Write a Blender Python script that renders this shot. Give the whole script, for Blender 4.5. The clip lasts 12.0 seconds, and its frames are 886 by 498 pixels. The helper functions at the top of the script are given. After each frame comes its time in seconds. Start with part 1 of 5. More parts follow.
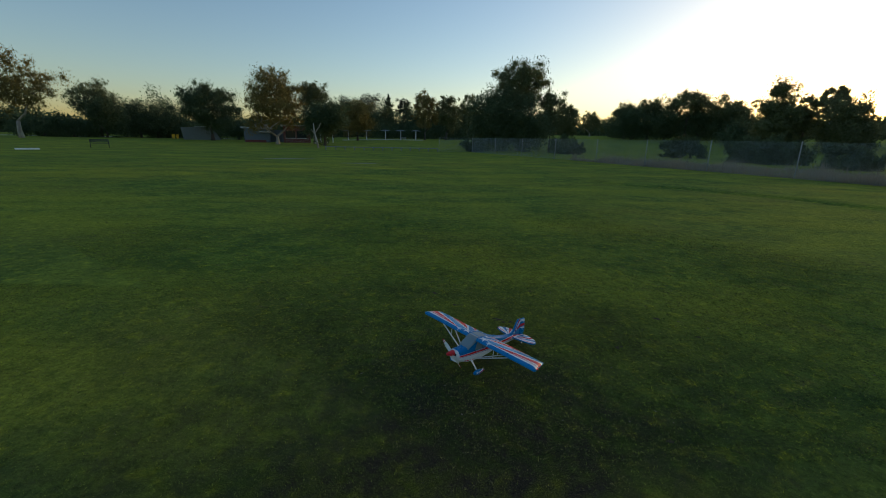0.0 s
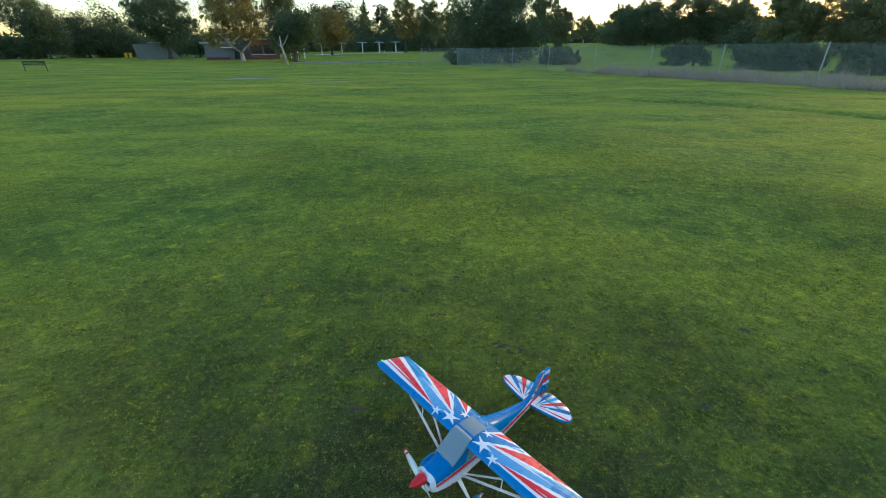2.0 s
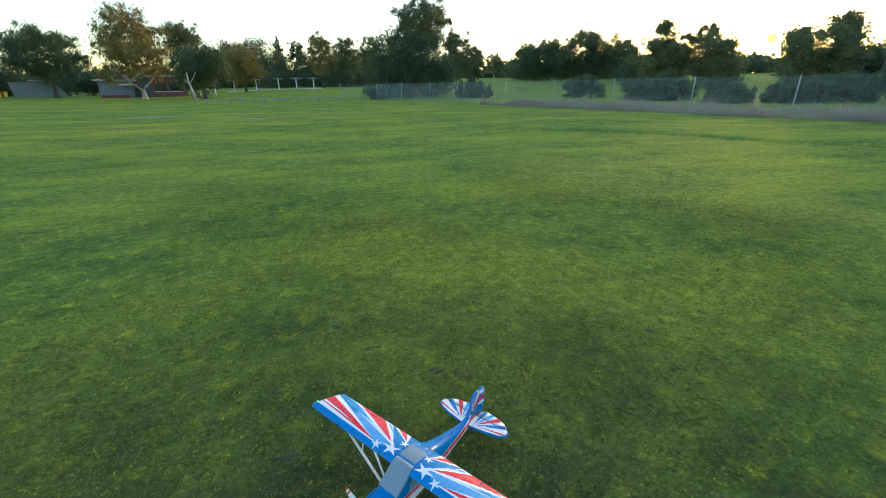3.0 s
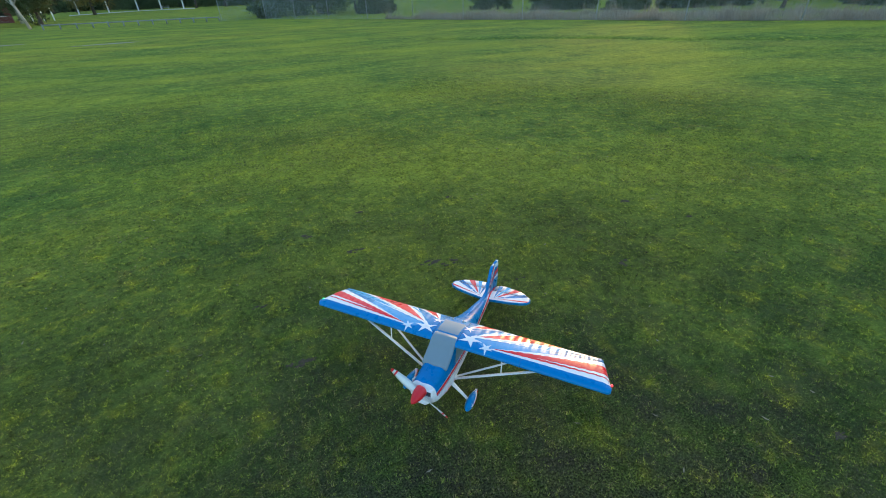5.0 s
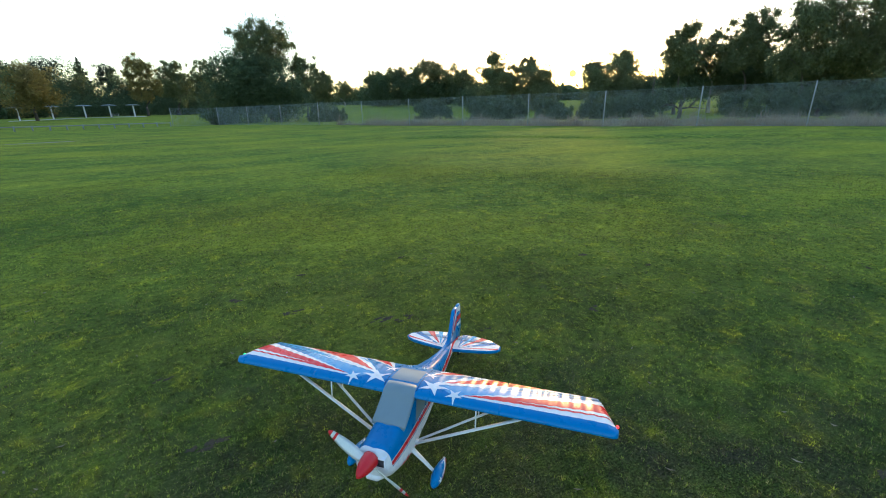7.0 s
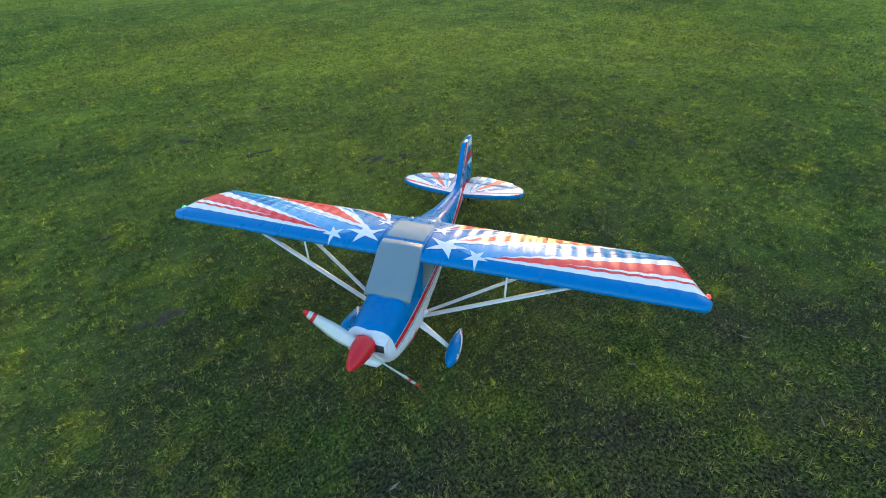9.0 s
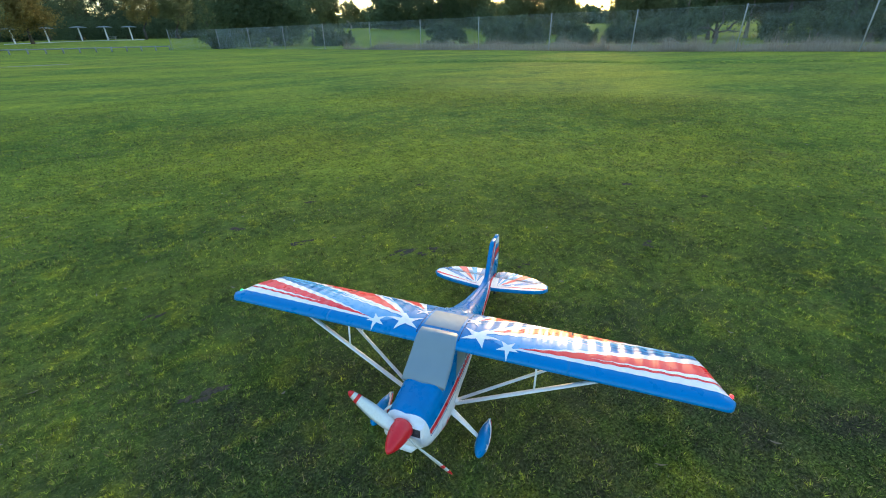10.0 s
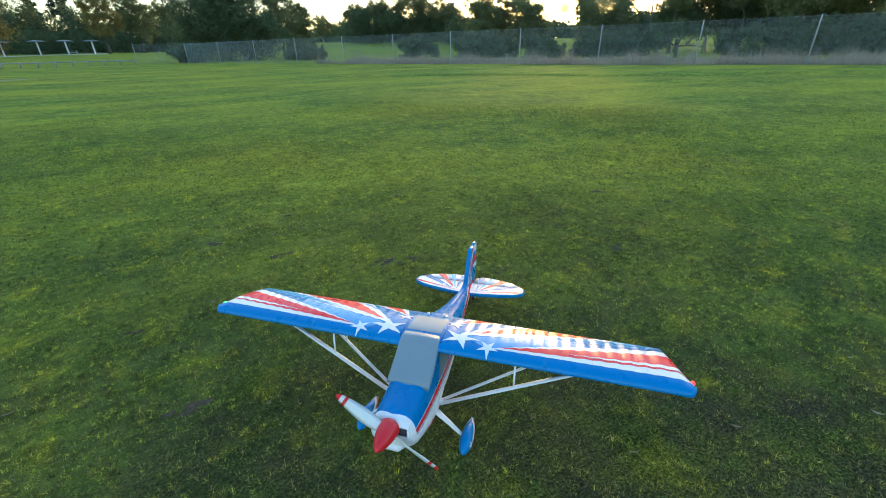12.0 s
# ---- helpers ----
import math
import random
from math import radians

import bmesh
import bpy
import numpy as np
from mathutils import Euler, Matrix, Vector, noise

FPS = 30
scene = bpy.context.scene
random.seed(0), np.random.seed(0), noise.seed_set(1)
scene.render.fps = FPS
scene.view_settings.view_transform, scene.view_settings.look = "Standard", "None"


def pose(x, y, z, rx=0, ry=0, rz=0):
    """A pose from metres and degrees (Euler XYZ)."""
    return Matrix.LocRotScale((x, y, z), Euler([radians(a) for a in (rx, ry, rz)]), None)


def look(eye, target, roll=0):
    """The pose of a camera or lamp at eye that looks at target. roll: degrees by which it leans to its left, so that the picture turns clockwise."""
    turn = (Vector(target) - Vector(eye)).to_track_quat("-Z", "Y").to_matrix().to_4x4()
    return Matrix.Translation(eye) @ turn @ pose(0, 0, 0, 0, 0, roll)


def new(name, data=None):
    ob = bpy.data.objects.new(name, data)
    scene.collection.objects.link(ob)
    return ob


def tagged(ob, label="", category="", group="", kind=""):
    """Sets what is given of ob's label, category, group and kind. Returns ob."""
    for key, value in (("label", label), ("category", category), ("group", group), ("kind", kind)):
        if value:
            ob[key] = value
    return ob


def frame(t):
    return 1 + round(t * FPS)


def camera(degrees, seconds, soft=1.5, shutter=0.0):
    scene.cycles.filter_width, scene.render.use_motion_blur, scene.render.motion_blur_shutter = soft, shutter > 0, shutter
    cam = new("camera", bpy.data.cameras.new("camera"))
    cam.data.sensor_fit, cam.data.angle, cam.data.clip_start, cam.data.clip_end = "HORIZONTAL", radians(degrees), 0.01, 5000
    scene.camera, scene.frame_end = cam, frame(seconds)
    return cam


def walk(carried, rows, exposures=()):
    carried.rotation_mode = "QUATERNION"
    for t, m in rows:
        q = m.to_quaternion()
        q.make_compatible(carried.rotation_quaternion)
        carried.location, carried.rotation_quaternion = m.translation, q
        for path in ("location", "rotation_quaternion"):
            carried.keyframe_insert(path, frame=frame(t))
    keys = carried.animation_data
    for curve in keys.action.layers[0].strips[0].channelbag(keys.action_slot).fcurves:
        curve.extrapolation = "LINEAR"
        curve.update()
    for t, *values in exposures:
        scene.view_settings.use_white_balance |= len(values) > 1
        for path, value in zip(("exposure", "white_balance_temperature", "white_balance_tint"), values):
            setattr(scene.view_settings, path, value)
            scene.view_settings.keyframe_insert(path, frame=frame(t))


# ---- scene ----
cam = camera(94.3, 12.0, soft=1.0)
PATH = [
    (0, (-0.1, -1.776, 1.681), (-0.137, 0.157, 1.166), 1.3),
    (0.5, (-0.264, -1.555, 1.67), (-0.159, 0.371, 1.141), 1.3),
    (1, (-0.406, -1.059, 1.666), (-0.235, 0.851, 1.095), 1.1),
    (1.5, (-0.227, -0.443, 1.633), (-0.104, 1.426, 0.933), 0.5),
    (2, (0.003, -0.086, 1.626), (0.023, 1.717, 0.76), -0.1),
    (2.5, (0.028, -0.118, 1.637), (0.205, 1.712, 0.849), -0.6),
    (2.7, (0.054, -0.142, 1.667), (0.304, 1.692, 0.91), -0.6),
    (4.3, (-0.272, -0.183, 1.565), (0.417, 1.555, 0.856), -2.0),
    (4.5, (-0.282, -0.16, 1.497), (0.43, 1.531, 0.702), -1.8),
    (5, (-0.34, 0.022, 1.32), (0.312, 1.603, 0.282), -2.1),
    (5.5, (-0.314, 0.032, 1.102), (0.404, 1.614, 0.11), -1.7),
    (6, (-0.323, 0.072, 0.985), (0.517, 1.701, 0.185), -1.5),
    (6.5, (-0.242, 0.063, 1.085), (0.691, 1.704, 0.424), -1.3),
    (6.7, (-0.274, 0.09, 1.052), (0.671, 1.735, 0.419), -1.3),
    (8.3, (-0.334, 0.352, 0.93), (0.656, 1.877, 0.095), -1.4),
    (8.5, (-0.271, 0.409, 0.904), (0.697, 1.868, -0.063), -1.4),
    (9, (-0.174, 0.457, 0.788), (0.608, 1.783, -0.489), -2.1),
    (9.5, (-0.17, 0.453, 0.747), (0.578, 1.87, -0.45), -1.8),
    (10, (-0.25, 0.415, 0.849), (0.594, 1.979, -0.068), -1.0),
    (10.5, (-0.315, 0.392, 0.851), (0.568, 1.953, -0.034), -1.2),
    (11, (-0.308, 0.363, 0.893), (0.611, 1.932, 0.062), -1.1),
    (11.5, (-0.288, 0.361, 0.889), (0.642, 1.912, 0.036), -1.0),
    (12, (-0.278, 0.377, 0.86), (0.672, 1.907, -0.01), -1.0),
]
EXPOSURES = [(t, stops, 5950, 13) for t, stops in ((0, 0.68), (0.5, 0.55), (1.0, 0.68), (1.5, 1.0), (2.0, 2.3), (2.5, 2.66), (4.5, 1.78), (5.0, 2.5), (5.5, 2.72), (6.5, 2.34), (8.5, 2.44), (9.5, 2.68), (11.0, 2.55), (12.0, 2.68))]
walk(cam, [(t, look(eye, target, roll)) for t, eye, target, roll in PATH], EXPOSURES)

# ---- light ----
SUN_AZ, SUN_EL = 46.6, 4.7
SUN_WAY = Vector((math.sin(radians(SUN_AZ)) * math.cos(radians(SUN_EL)), math.cos(radians(SUN_AZ)) * math.cos(radians(SUN_EL)), math.sin(radians(SUN_EL))))
world = bpy.data.worlds.new("evening_sky")
scene.world = world
world.use_nodes = True
wn = world.node_tree.nodes
sky = wn.new("ShaderNodeTexSky")
sky.sky_type = "NISHITA"
sky.sun_disc = False
sky.sun_elevation = radians(SUN_EL)
sky.sun_rotation = radians(SUN_AZ)
sky.air_density, sky.dust_density, sky.ozone_density = 1.0, 0.85, 1.7
world.node_tree.links.new(sky.outputs[0], wn["Background"].inputs[0])
wn["Background"].inputs[1].default_value = 0.15
lamp = bpy.data.lights.new("sun", "SUN")
lamp.energy, lamp.angle, lamp.color = 0.62, radians(0.7), (1.0, 0.62, 0.2)
sun_lamp = new("sun", lamp)
sun_lamp.matrix_world = look(SUN_WAY * 200, (0, 0, 0))


# ---- materials ----
class Mat:
    """A small builder for node materials."""

    def __init__(self, name):
        self.m = bpy.data.materials.new(name)
        self.m.use_nodes = True
        self.t = self.m.node_tree
        self.b = self.t.nodes["Principled BSDF"]
        self.xyz = None

    def n(self, kind, **values):
        node = self.t.nodes.new("ShaderNode" + kind)
        for k, v in values.items():
            node.inputs[int(k[1:]) if k[0] == "i" and k[1:].isdigit() else k].default_value = v
        return node

    def link(self, a, b):
        self.t.links.new(a, b)

    def coords(self):
        if self.xyz is None:
            self.xyz = self.t.nodes.new("ShaderNodeTexCoord")
        return self.xyz.outputs["Object"]

    def noise(self, scale, detail=4.0, rough=0.55, stretch=None):
        node = self.n("TexNoise", Scale=scale, Detail=detail, Roughness=rough)
        source = self.coords()
        if stretch:
            mapping = self.n("Mapping")
            mapping.inputs["Scale"].default_value = stretch
            self.link(source, mapping.inputs[0])
            source = mapping.outputs[0]
        self.link(source, node.inputs["Vector"])
        return node.outputs["Fac"]

    def ramp(self, source, stops, hard=False):
        node = self.t.nodes.new("ShaderNodeValToRGB")
        r = node.color_ramp
        if hard:
            r.interpolation = "CONSTANT"
        while len(r.elements) < len(stops):
            r.elements.new(0.5)
        for e, (at, c) in zip(r.elements, stops):
            e.position, e.color = at, (*c, 1.0) if len(c) == 3 else c
        self.link(source, node.inputs[0])
        return node.outputs[0]

    def mix(self, fac, a, b, mode="MIX"):
        node = self.t.nodes.new("ShaderNodeMix")
        node.data_type, node.blend_type = "RGBA", mode
        for value, socket in ((fac, node.inputs[0]), (a, node.inputs[6]), (b, node.inputs[7])):
            if isinstance(value, bpy.types.NodeSocket):
                self.link(value, socket)
            else:
                socket.default_value = (*value, 1.0) if isinstance(value, tuple) else value
        return node.outputs[2]

    def math(self, op, a, b=0.0, c=0.0):
        node = self.t.nodes.new("ShaderNodeMath")
        node.operation = op
        for value, socket in zip((a, b, c), node.inputs):
            if isinstance(value, bpy.types.NodeSocket):
                self.link(value, socket)
            else:
                socket.default_value = value
        return node.outputs[0]

    def axes(self):
        node = self.t.nodes.new("ShaderNodeSeparateXYZ")
        self.link(self.coords(), node.inputs[0])
        return node.outputs

    def bump(self, height, strength=0.3, distance=0.01):
        node = self.n("Bump", Strength=strength, Distance=distance)
        self.link(height, node.inputs["Height"])
        self.link(node.outputs[0], self.b.inputs["Normal"])

    def done(self, color, rough=0.6, metal=0.0, **more):
        for value, key in ((color, "Base Color"), (rough, "Roughness"), (metal, "Metallic")):
            if isinstance(value, bpy.types.NodeSocket):
                self.link(value, self.b.inputs[key])
            else:
                self.b.inputs[key].default_value = (*value, 1.0) if isinstance(value, tuple) else value
        for k, v in more.items():
            self.b.inputs[k.replace("_", " ")].default_value = v
        return self.m


def worn(name, color, rough=0.5, scale=30.0, amount=0.12, metal=0.0, relief=0.0, **more):
    """Paint or foam of one colour with a little dirt, at two scales."""
    m = Mat(name)
    dark = tuple(c * (1 - amount * 2) for c in color)
    light = tuple(min(1, c * (1 + amount)) for c in color)
    mixed = m.mix(m.noise(scale, 5), m.ramp(m.noise(scale * 6, 2), [(0.35, dark), (0.6, color)]), light)
    if relief:
        m.bump(m.noise(scale * 14, 3), relief, 0.002)
    return m.done(mixed, m.ramp(m.noise(scale * 3, 3), [(0.3, (rough * 0.8,) * 3), (0.7, (min(1, rough * 1.25),) * 3)]), metal, **more)


BLUE, DEEP, RED, WHITE, CYAN, PALE, GREY = (0.001, 0.18, 0.46), (0.002, 0.06, 0.25), (0.72, 0.022, 0.03), (0.78, 0.79, 0.8), (0.03, 0.38, 0.68), (0.1, 0.34, 0.62), (0.2, 0.265, 0.3)
foam = dict(scale=14.0, amount=0.05, relief=0.04, Specular_IOR_Level=0.28)
M_BLUE = worn("foam_blue_paint", BLUE, 0.3, **foam)
M_RED = worn("foam_red_paint", RED, 0.3, **foam)
M_WHITE = worn("foam_white_paint", WHITE, 0.3, **foam)
M_CYAN = worn("foam_cyan_paint", CYAN, 0.3, **foam)
M_PALE = worn("foam_pale_blue_paint", PALE, 0.3, **foam)
M_GREY = worn("grey_canopy_paint", GREY, 0.36, 8.0, 0.02, relief=0.015, Specular_IOR_Level=0.28)
M_SPIN = worn("red_plastic", (0.62, 0.012, 0.02), 0.33, 40, 0.06)
M_PROP = worn("pale_grey_nylon", (0.62, 0.66, 0.64), 0.4, 40, 0.08)
M_STRUT = worn("white_plastic", (0.75, 0.76, 0.77), 0.42, 40, 0.08)
M_BLACK = worn("black_rubber", (0.015, 0.015, 0.016), 0.75, 60, 0.2)
M_SEAM = worn("dark_seam", (0.012, 0.02, 0.05), 0.7, 60, 0.1)
M_MESH = worn("intake_mesh", (0.05, 0.045, 0.05), 0.6, 200, 0.4, relief=0.6)


def lit(name, color, power):
    m = Mat(name)
    m.b.inputs["Emission Color"].default_value = (*color, 1)
    m.b.inputs["Emission Strength"].default_value = power
    return m.done(color, 0.3)


M_LED_RED, M_LED_GREEN = lit("red_led", (1, 0.03, 0.03), 0.5), lit("green_led", (0.05, 1, 0.25), 0.3)


def fuselage_paint():
    """Blue top, white cowl and belly, a red and a navy stripe along the side, a grey windscreen."""
    m = Mat("fuselage_livery")
    x, y, z = m.axes()
    line = m.math("ADD", z, m.math("MULTIPLY_ADD", x, 0.03, 0.1))
    u = m.math("MULTIPLY_ADD", line, m.math("MAXIMUM", m.math("MULTIPLY_ADD", x, 30.0, 8.5), 7.0), 0.5)
    side = m.ramp(u, [(0.0, WHITE), (0.395, DEEP), (0.425, WHITE), (0.452, RED), (0.588, WHITE), (0.612, BLUE)], True)
    nose = m.math("GREATER_THAN", m.math("MULTIPLY_ADD", m.math("ABSOLUTE", y), 0.18, x), 0.175)
    side = m.mix(nose, side, WHITE)
    front = m.math("GREATER_THAN", x, -0.002)
    glass = m.math("MULTIPLY", m.math("MULTIPLY", m.math("LESS_THAN", m.math("MULTIPLY_ADD", m.math("ABSOLUTE", y), 0.12, x), 0.092), front), m.math("GREATER_THAN", z, -0.092))
    glass = m.math("MULTIPLY", glass, m.math("LESS_THAN", m.math("ABSOLUTE", y), 0.0455))
    side = m.mix(glass, side, GREY)
    dirt = m.ramp(m.noise(60, 4), [(0.3, (0.86, 0.86, 0.86)), (0.65, (1, 1, 1))])
    m.bump(m.noise(200, 3), 0.06, 0.002)
    return m.done(m.mix(1.0, side, dirt, "MULTIPLY"), m.ramp(m.noise(45, 3), [(0.3, (0.24,) * 3), (0.7, (0.36,) * 3)]), Specular_IOR_Level=0.15)


M_FUSE = fuselage_paint()


def turf_color(m):
    """Colour of the turf by place: patches of yellow-green, deep green and straw."""
    big = m.noise(0.35, 3, 0.5)
    mid = m.noise(1.7, 4, 0.6)
    small = m.noise(7.0, 5, 0.65)
    green = m.mix(m.ramp(mid, [(0.36, (0, 0, 0)), (0.64, (1, 1, 1))]), (0.064, 0.11, 0.035), (0.13, 0.188, 0.045))
    green = m.mix(m.ramp(big, [(0.4, (0, 0, 0)), (0.68, (0.75, 0.75, 0.75))]), green, (0.158, 0.18, 0.044))
    green = m.mix(m.ramp(small, [(0.53, (0, 0, 0)), (0.71, (0.85, 0.85, 0.85))]), green, (0.25, 0.28, 0.036))
    green = m.mix(m.ramp(m.noise(3.3, 5, 0.65), [(0.58, (0, 0, 0)), (0.74, (0.6, 0.6, 0.6))]), green, (0.125, 0.118, 0.06))
    return m.mix(1.0, green, (0.96, 0.92, 0.97), "MULTIPLY")


def ground_paint():
    """Turf far off; near by, where blades stand on it, the brown thatch and soil between them, with shade in its tone.
    """
    m = Mat("lawn")
    base = turf_color(m)
    x, y, z = m.axes()
    r = m.math("SQRT", m.math("ADD", m.math("POWER", x, 2.0), m.math("POWER", y, 2.0)))
    streak = m.noise(0.16, 4, 0.6, (1.0, 2.6, 1.0))
    base = m.mix(m.ramp(streak, [(0.46, (0, 0, 0)), (0.62, (0.75, 0.75, 0.75))]), base, (0.2, 0.225, 0.038))
    patch = m.noise(0.55, 5, 0.6, (1.0, 1.6, 1.0))
    base = m.mix(1.0, base, m.ramp(patch, [(0.3, (1.22, 1.26, 1.02)), (0.66, (1.62, 1.6, 1.2))]), "MULTIPLY")
    tuft = m.noise(9.0, 5, 0.65)
    base = m.mix(1.0, base, m.ramp(tuft, [(0.3, (0.66, 0.7, 0.66)), (0.5, (1.0, 1.0, 1.0)), (0.7, (1.35, 1.3, 1.12))]), "MULTIPLY")
    grain = m.noise(34.0, 6, 0.7)
    base = m.mix(1.0, base, m.ramp(grain, [(0.32, (0.62, 0.65, 0.62)), (0.68, (1.32, 1.3, 1.15))]), "MULTIPLY")
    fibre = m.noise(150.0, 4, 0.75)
    # darker than bare thatch: shade between blades and under the plane is put in
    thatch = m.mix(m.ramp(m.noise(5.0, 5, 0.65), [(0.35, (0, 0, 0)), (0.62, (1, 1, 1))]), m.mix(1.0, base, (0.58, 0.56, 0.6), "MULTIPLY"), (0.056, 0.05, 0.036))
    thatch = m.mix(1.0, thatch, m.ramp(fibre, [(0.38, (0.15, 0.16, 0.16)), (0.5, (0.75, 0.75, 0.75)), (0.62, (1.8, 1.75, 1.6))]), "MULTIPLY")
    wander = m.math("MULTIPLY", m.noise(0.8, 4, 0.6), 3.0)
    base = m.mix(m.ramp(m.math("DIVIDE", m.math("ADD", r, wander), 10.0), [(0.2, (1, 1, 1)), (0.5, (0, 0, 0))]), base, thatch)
    m.bump(m.math("ADD", m.math("ADD", grain, m.math("MULTIPLY", fibre, 0.3)), m.math("MULTIPLY", tuft, 3.0)), 0.7, 0.03)
    return m.done(base, 1.0, Specular_IOR_Level=0.02)


def blade_paint():
    m = Mat("grass_blade")
    base = turf_color(m)
    isle = m.t.nodes.new("ShaderNodeNewGeometry").outputs["Random Per Island"]
    base = m.mix(1.0, base, m.ramp(isle, [(0.0, (0.82, 0.84, 0.73)), (0.5, (1.55, 1.46, 1.1)), (1.0, (2.3, 2.1, 1.5))]), "MULTIPLY")
    x, y, z = m.axes()
    # drier turf round here; its straw also carries some darkening near the camera
    straw_spot = m.math("SQRT", m.math("ADD", m.math("POWER", m.math("SUBTRACT", x, 0.0), 2.0), m.math("POWER", m.math("SUBTRACT", y, 0.1), 2.0)))
    straw_spot = m.math("MAXIMUM", m.math("SUBTRACT", 0.36, m.math("MULTIPLY", straw_spot, 0.22)), 0.0)
    dryness = m.math("ADD", m.noise(2.3, 5, 0.65), straw_spot)
    dry = m.ramp(dryness, [(0.46, (0.94, 0.94, 0.94)), (0.8, (0.3, 0.3, 0.3))])
    straw = m.math("GREATER_THAN", m.math("FRACT", m.math("MULTIPLY", isle, 17.0)), dry)
    base = m.mix(m.math("MULTIPLY", straw, 0.85), base, m.mix(m.math("FRACT", m.math("MULTIPLY", isle, 61.0)), (0.06, 0.05, 0.034), (0.25, 0.22, 0.16)))
    tuft = m.ramp(m.noise(38, 4, 0.7), [(0.39, (0.24, 0.25, 0.27)), (0.5, (0.95, 0.94, 0.92)), (0.6, (2.2, 2.0, 1.15))])
    base = m.mix(1.0, base, tuft, "MULTIPLY")
    m.done(base, 0.7, Specular_IOR_Level=0.12)
    tr = m.n("BsdfTranslucent")
    m.link(base, tr.inputs[0])
    both = m.n("MixShader", Fac=0.4)
    m.link(m.b.outputs[0], both.inputs[1])
    m.link(tr.outputs[0], both.inputs[2])
    m.link(both.outputs[0], m.t.nodes["Material Output"].inputs[0])
    return m.m


def leaf_paint(name, dark, light, glow=0.35):
    m = Mat(name)
    isle = m.t.nodes.new("ShaderNodeNewGeometry").outputs["Random Per Island"]
    base = m.mix(m.ramp(isle, [(0.0, (0.2, 0.2, 0.2)), (1.0, (0.85, 0.85, 0.85))]), dark, light)
    base = m.mix(m.ramp(m.noise(0.35, 3), [(0.4, (0, 0, 0)), (0.65, (0.6, 0.6, 0.6))]), base, tuple((a + b) * 0.42 for a, b in zip(dark, light)))
    m.done(base, 0.7, Specular_IOR_Level=0.15)
    tr = m.n("BsdfTranslucent")
    m.link(base, tr.inputs[0])
    both = m.n("MixShader", Fac=glow)
    m.link(m.b.outputs[0], both.inputs[1])
    m.link(tr.outputs[0], both.inputs[2])
    m.link(both.outputs[0], m.t.nodes["Material Output"].inputs[0])
    return m.m


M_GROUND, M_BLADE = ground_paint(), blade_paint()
M_LEAF = leaf_paint("eucalyptus_leaf", (0.078, 0.101, 0.0442), (0.208, 0.227, 0.104))
# warm evening sunlight on the foliage is put into this leaf colour
M_LEAF_SUNLIT = leaf_paint("sunlit_eucalyptus_leaf", (0.106, 0.1, 0.035), (0.3, 0.237, 0.075))
M_LEAF_DARK = leaf_paint("dark_shrub_leaf", (0.0454, 0.0756, 0.0378), (0.12, 0.158, 0.0756))
M_PINE = leaf_paint("pine_needle", (0.014, 0.024, 0.016), (0.035, 0.05, 0.028), 0.15)


def bark_paint(name, a, b):
    m = Mat(name)
    patch = m.noise(1.4, 5, 0.6, (1, 1, 0.35))
    m.bump(m.noise(9, 4, 0.6, (1, 1, 0.25)), 0.5, 0.03)
    return m.done(m.mix(m.ramp(patch, [(0.4, (0, 0, 0)), (0.6, (1, 1, 1))]), a, b), 0.85)


M_BARK, M_BARK_PALE = bark_paint("dark_bark", (0.05, 0.04, 0.032), (0.1, 0.085, 0.07)), bark_paint("pale_gum_bark", (0.22, 0.2, 0.175), (0.4, 0.38, 0.34))
M_GALV = worn("galvanised_steel", (0.33, 0.35, 0.36), 0.55, 6, 0.15, 0.3)
M_WIRE = worn("dull_fence_wire", (0.27, 0.33, 0.35), 0.6, 6, 0.15, 0.2)
M_DRY = leaf_paint("dry_grass", (0.2, 0.165, 0.125), (0.42, 0.36, 0.28), 0.3)
M_SHED = worn("grey_steel_sheet", (0.17, 0.2, 0.21), 0.55, 1.2, 0.15, 0.2)
M_BIN = worn("yellow_plastic", (0.75, 0.42, 0.02), 0.5, 3, 0.1)
M_BRICK = worn("red_brick", (0.14, 0.04, 0.034), 0.85, 3, 0.2)
M_WALLGREY = worn("blue_grey_wall_paint", (0.12, 0.15, 0.18), 0.7, 2, 0.12)
M_FASCIA = worn("white_fascia_paint", (0.7, 0.7, 0.68), 0.5, 2, 0.08)
M_PANE = worn("dark_window_glass", (0.02, 0.025, 0.03), 0.08, 2, 0.1)
M_CONC = worn("pale_concrete", (0.42, 0.42, 0.4), 0.85, 0.5, 0.15)
M_TIMBER = worn("weathered_timber", (0.2, 0.22, 0.22), 0.85, 5, 0.2)
M_BENCH = worn("dark_green_bench_paint", (0.02, 0.03, 0.03), 0.6, 5, 0.15)
M_SOIL = worn("bare_pale_soil", (0.2, 0.19, 0.12), 0.95, 2.5, 0.25, relief=0.5)
M_DARKSOIL = worn("dark_bare_soil", (0.085, 0.07, 0.05), 1.0, 90, 0.6, relief=0.6, Specular_IOR_Level=0.0)
M_ROOF = worn("pale_roof_sheet", (0.36, 0.38, 0.4), 0.45, 1.5, 0.12, 0.3)


# ---- building tools ----
def link_mesh(name, bm, material, parent=None, smooth=True):
    data = bpy.data.meshes.new(name)
    bmesh.ops.recalc_face_normals(bm, faces=bm.faces)
    bm.to_mesh(data)
    bm.free()
    if smooth:
        data.shade_smooth()
    data.materials.append(material)
    ob = new(name, data)
    ob.parent = parent
    return ob


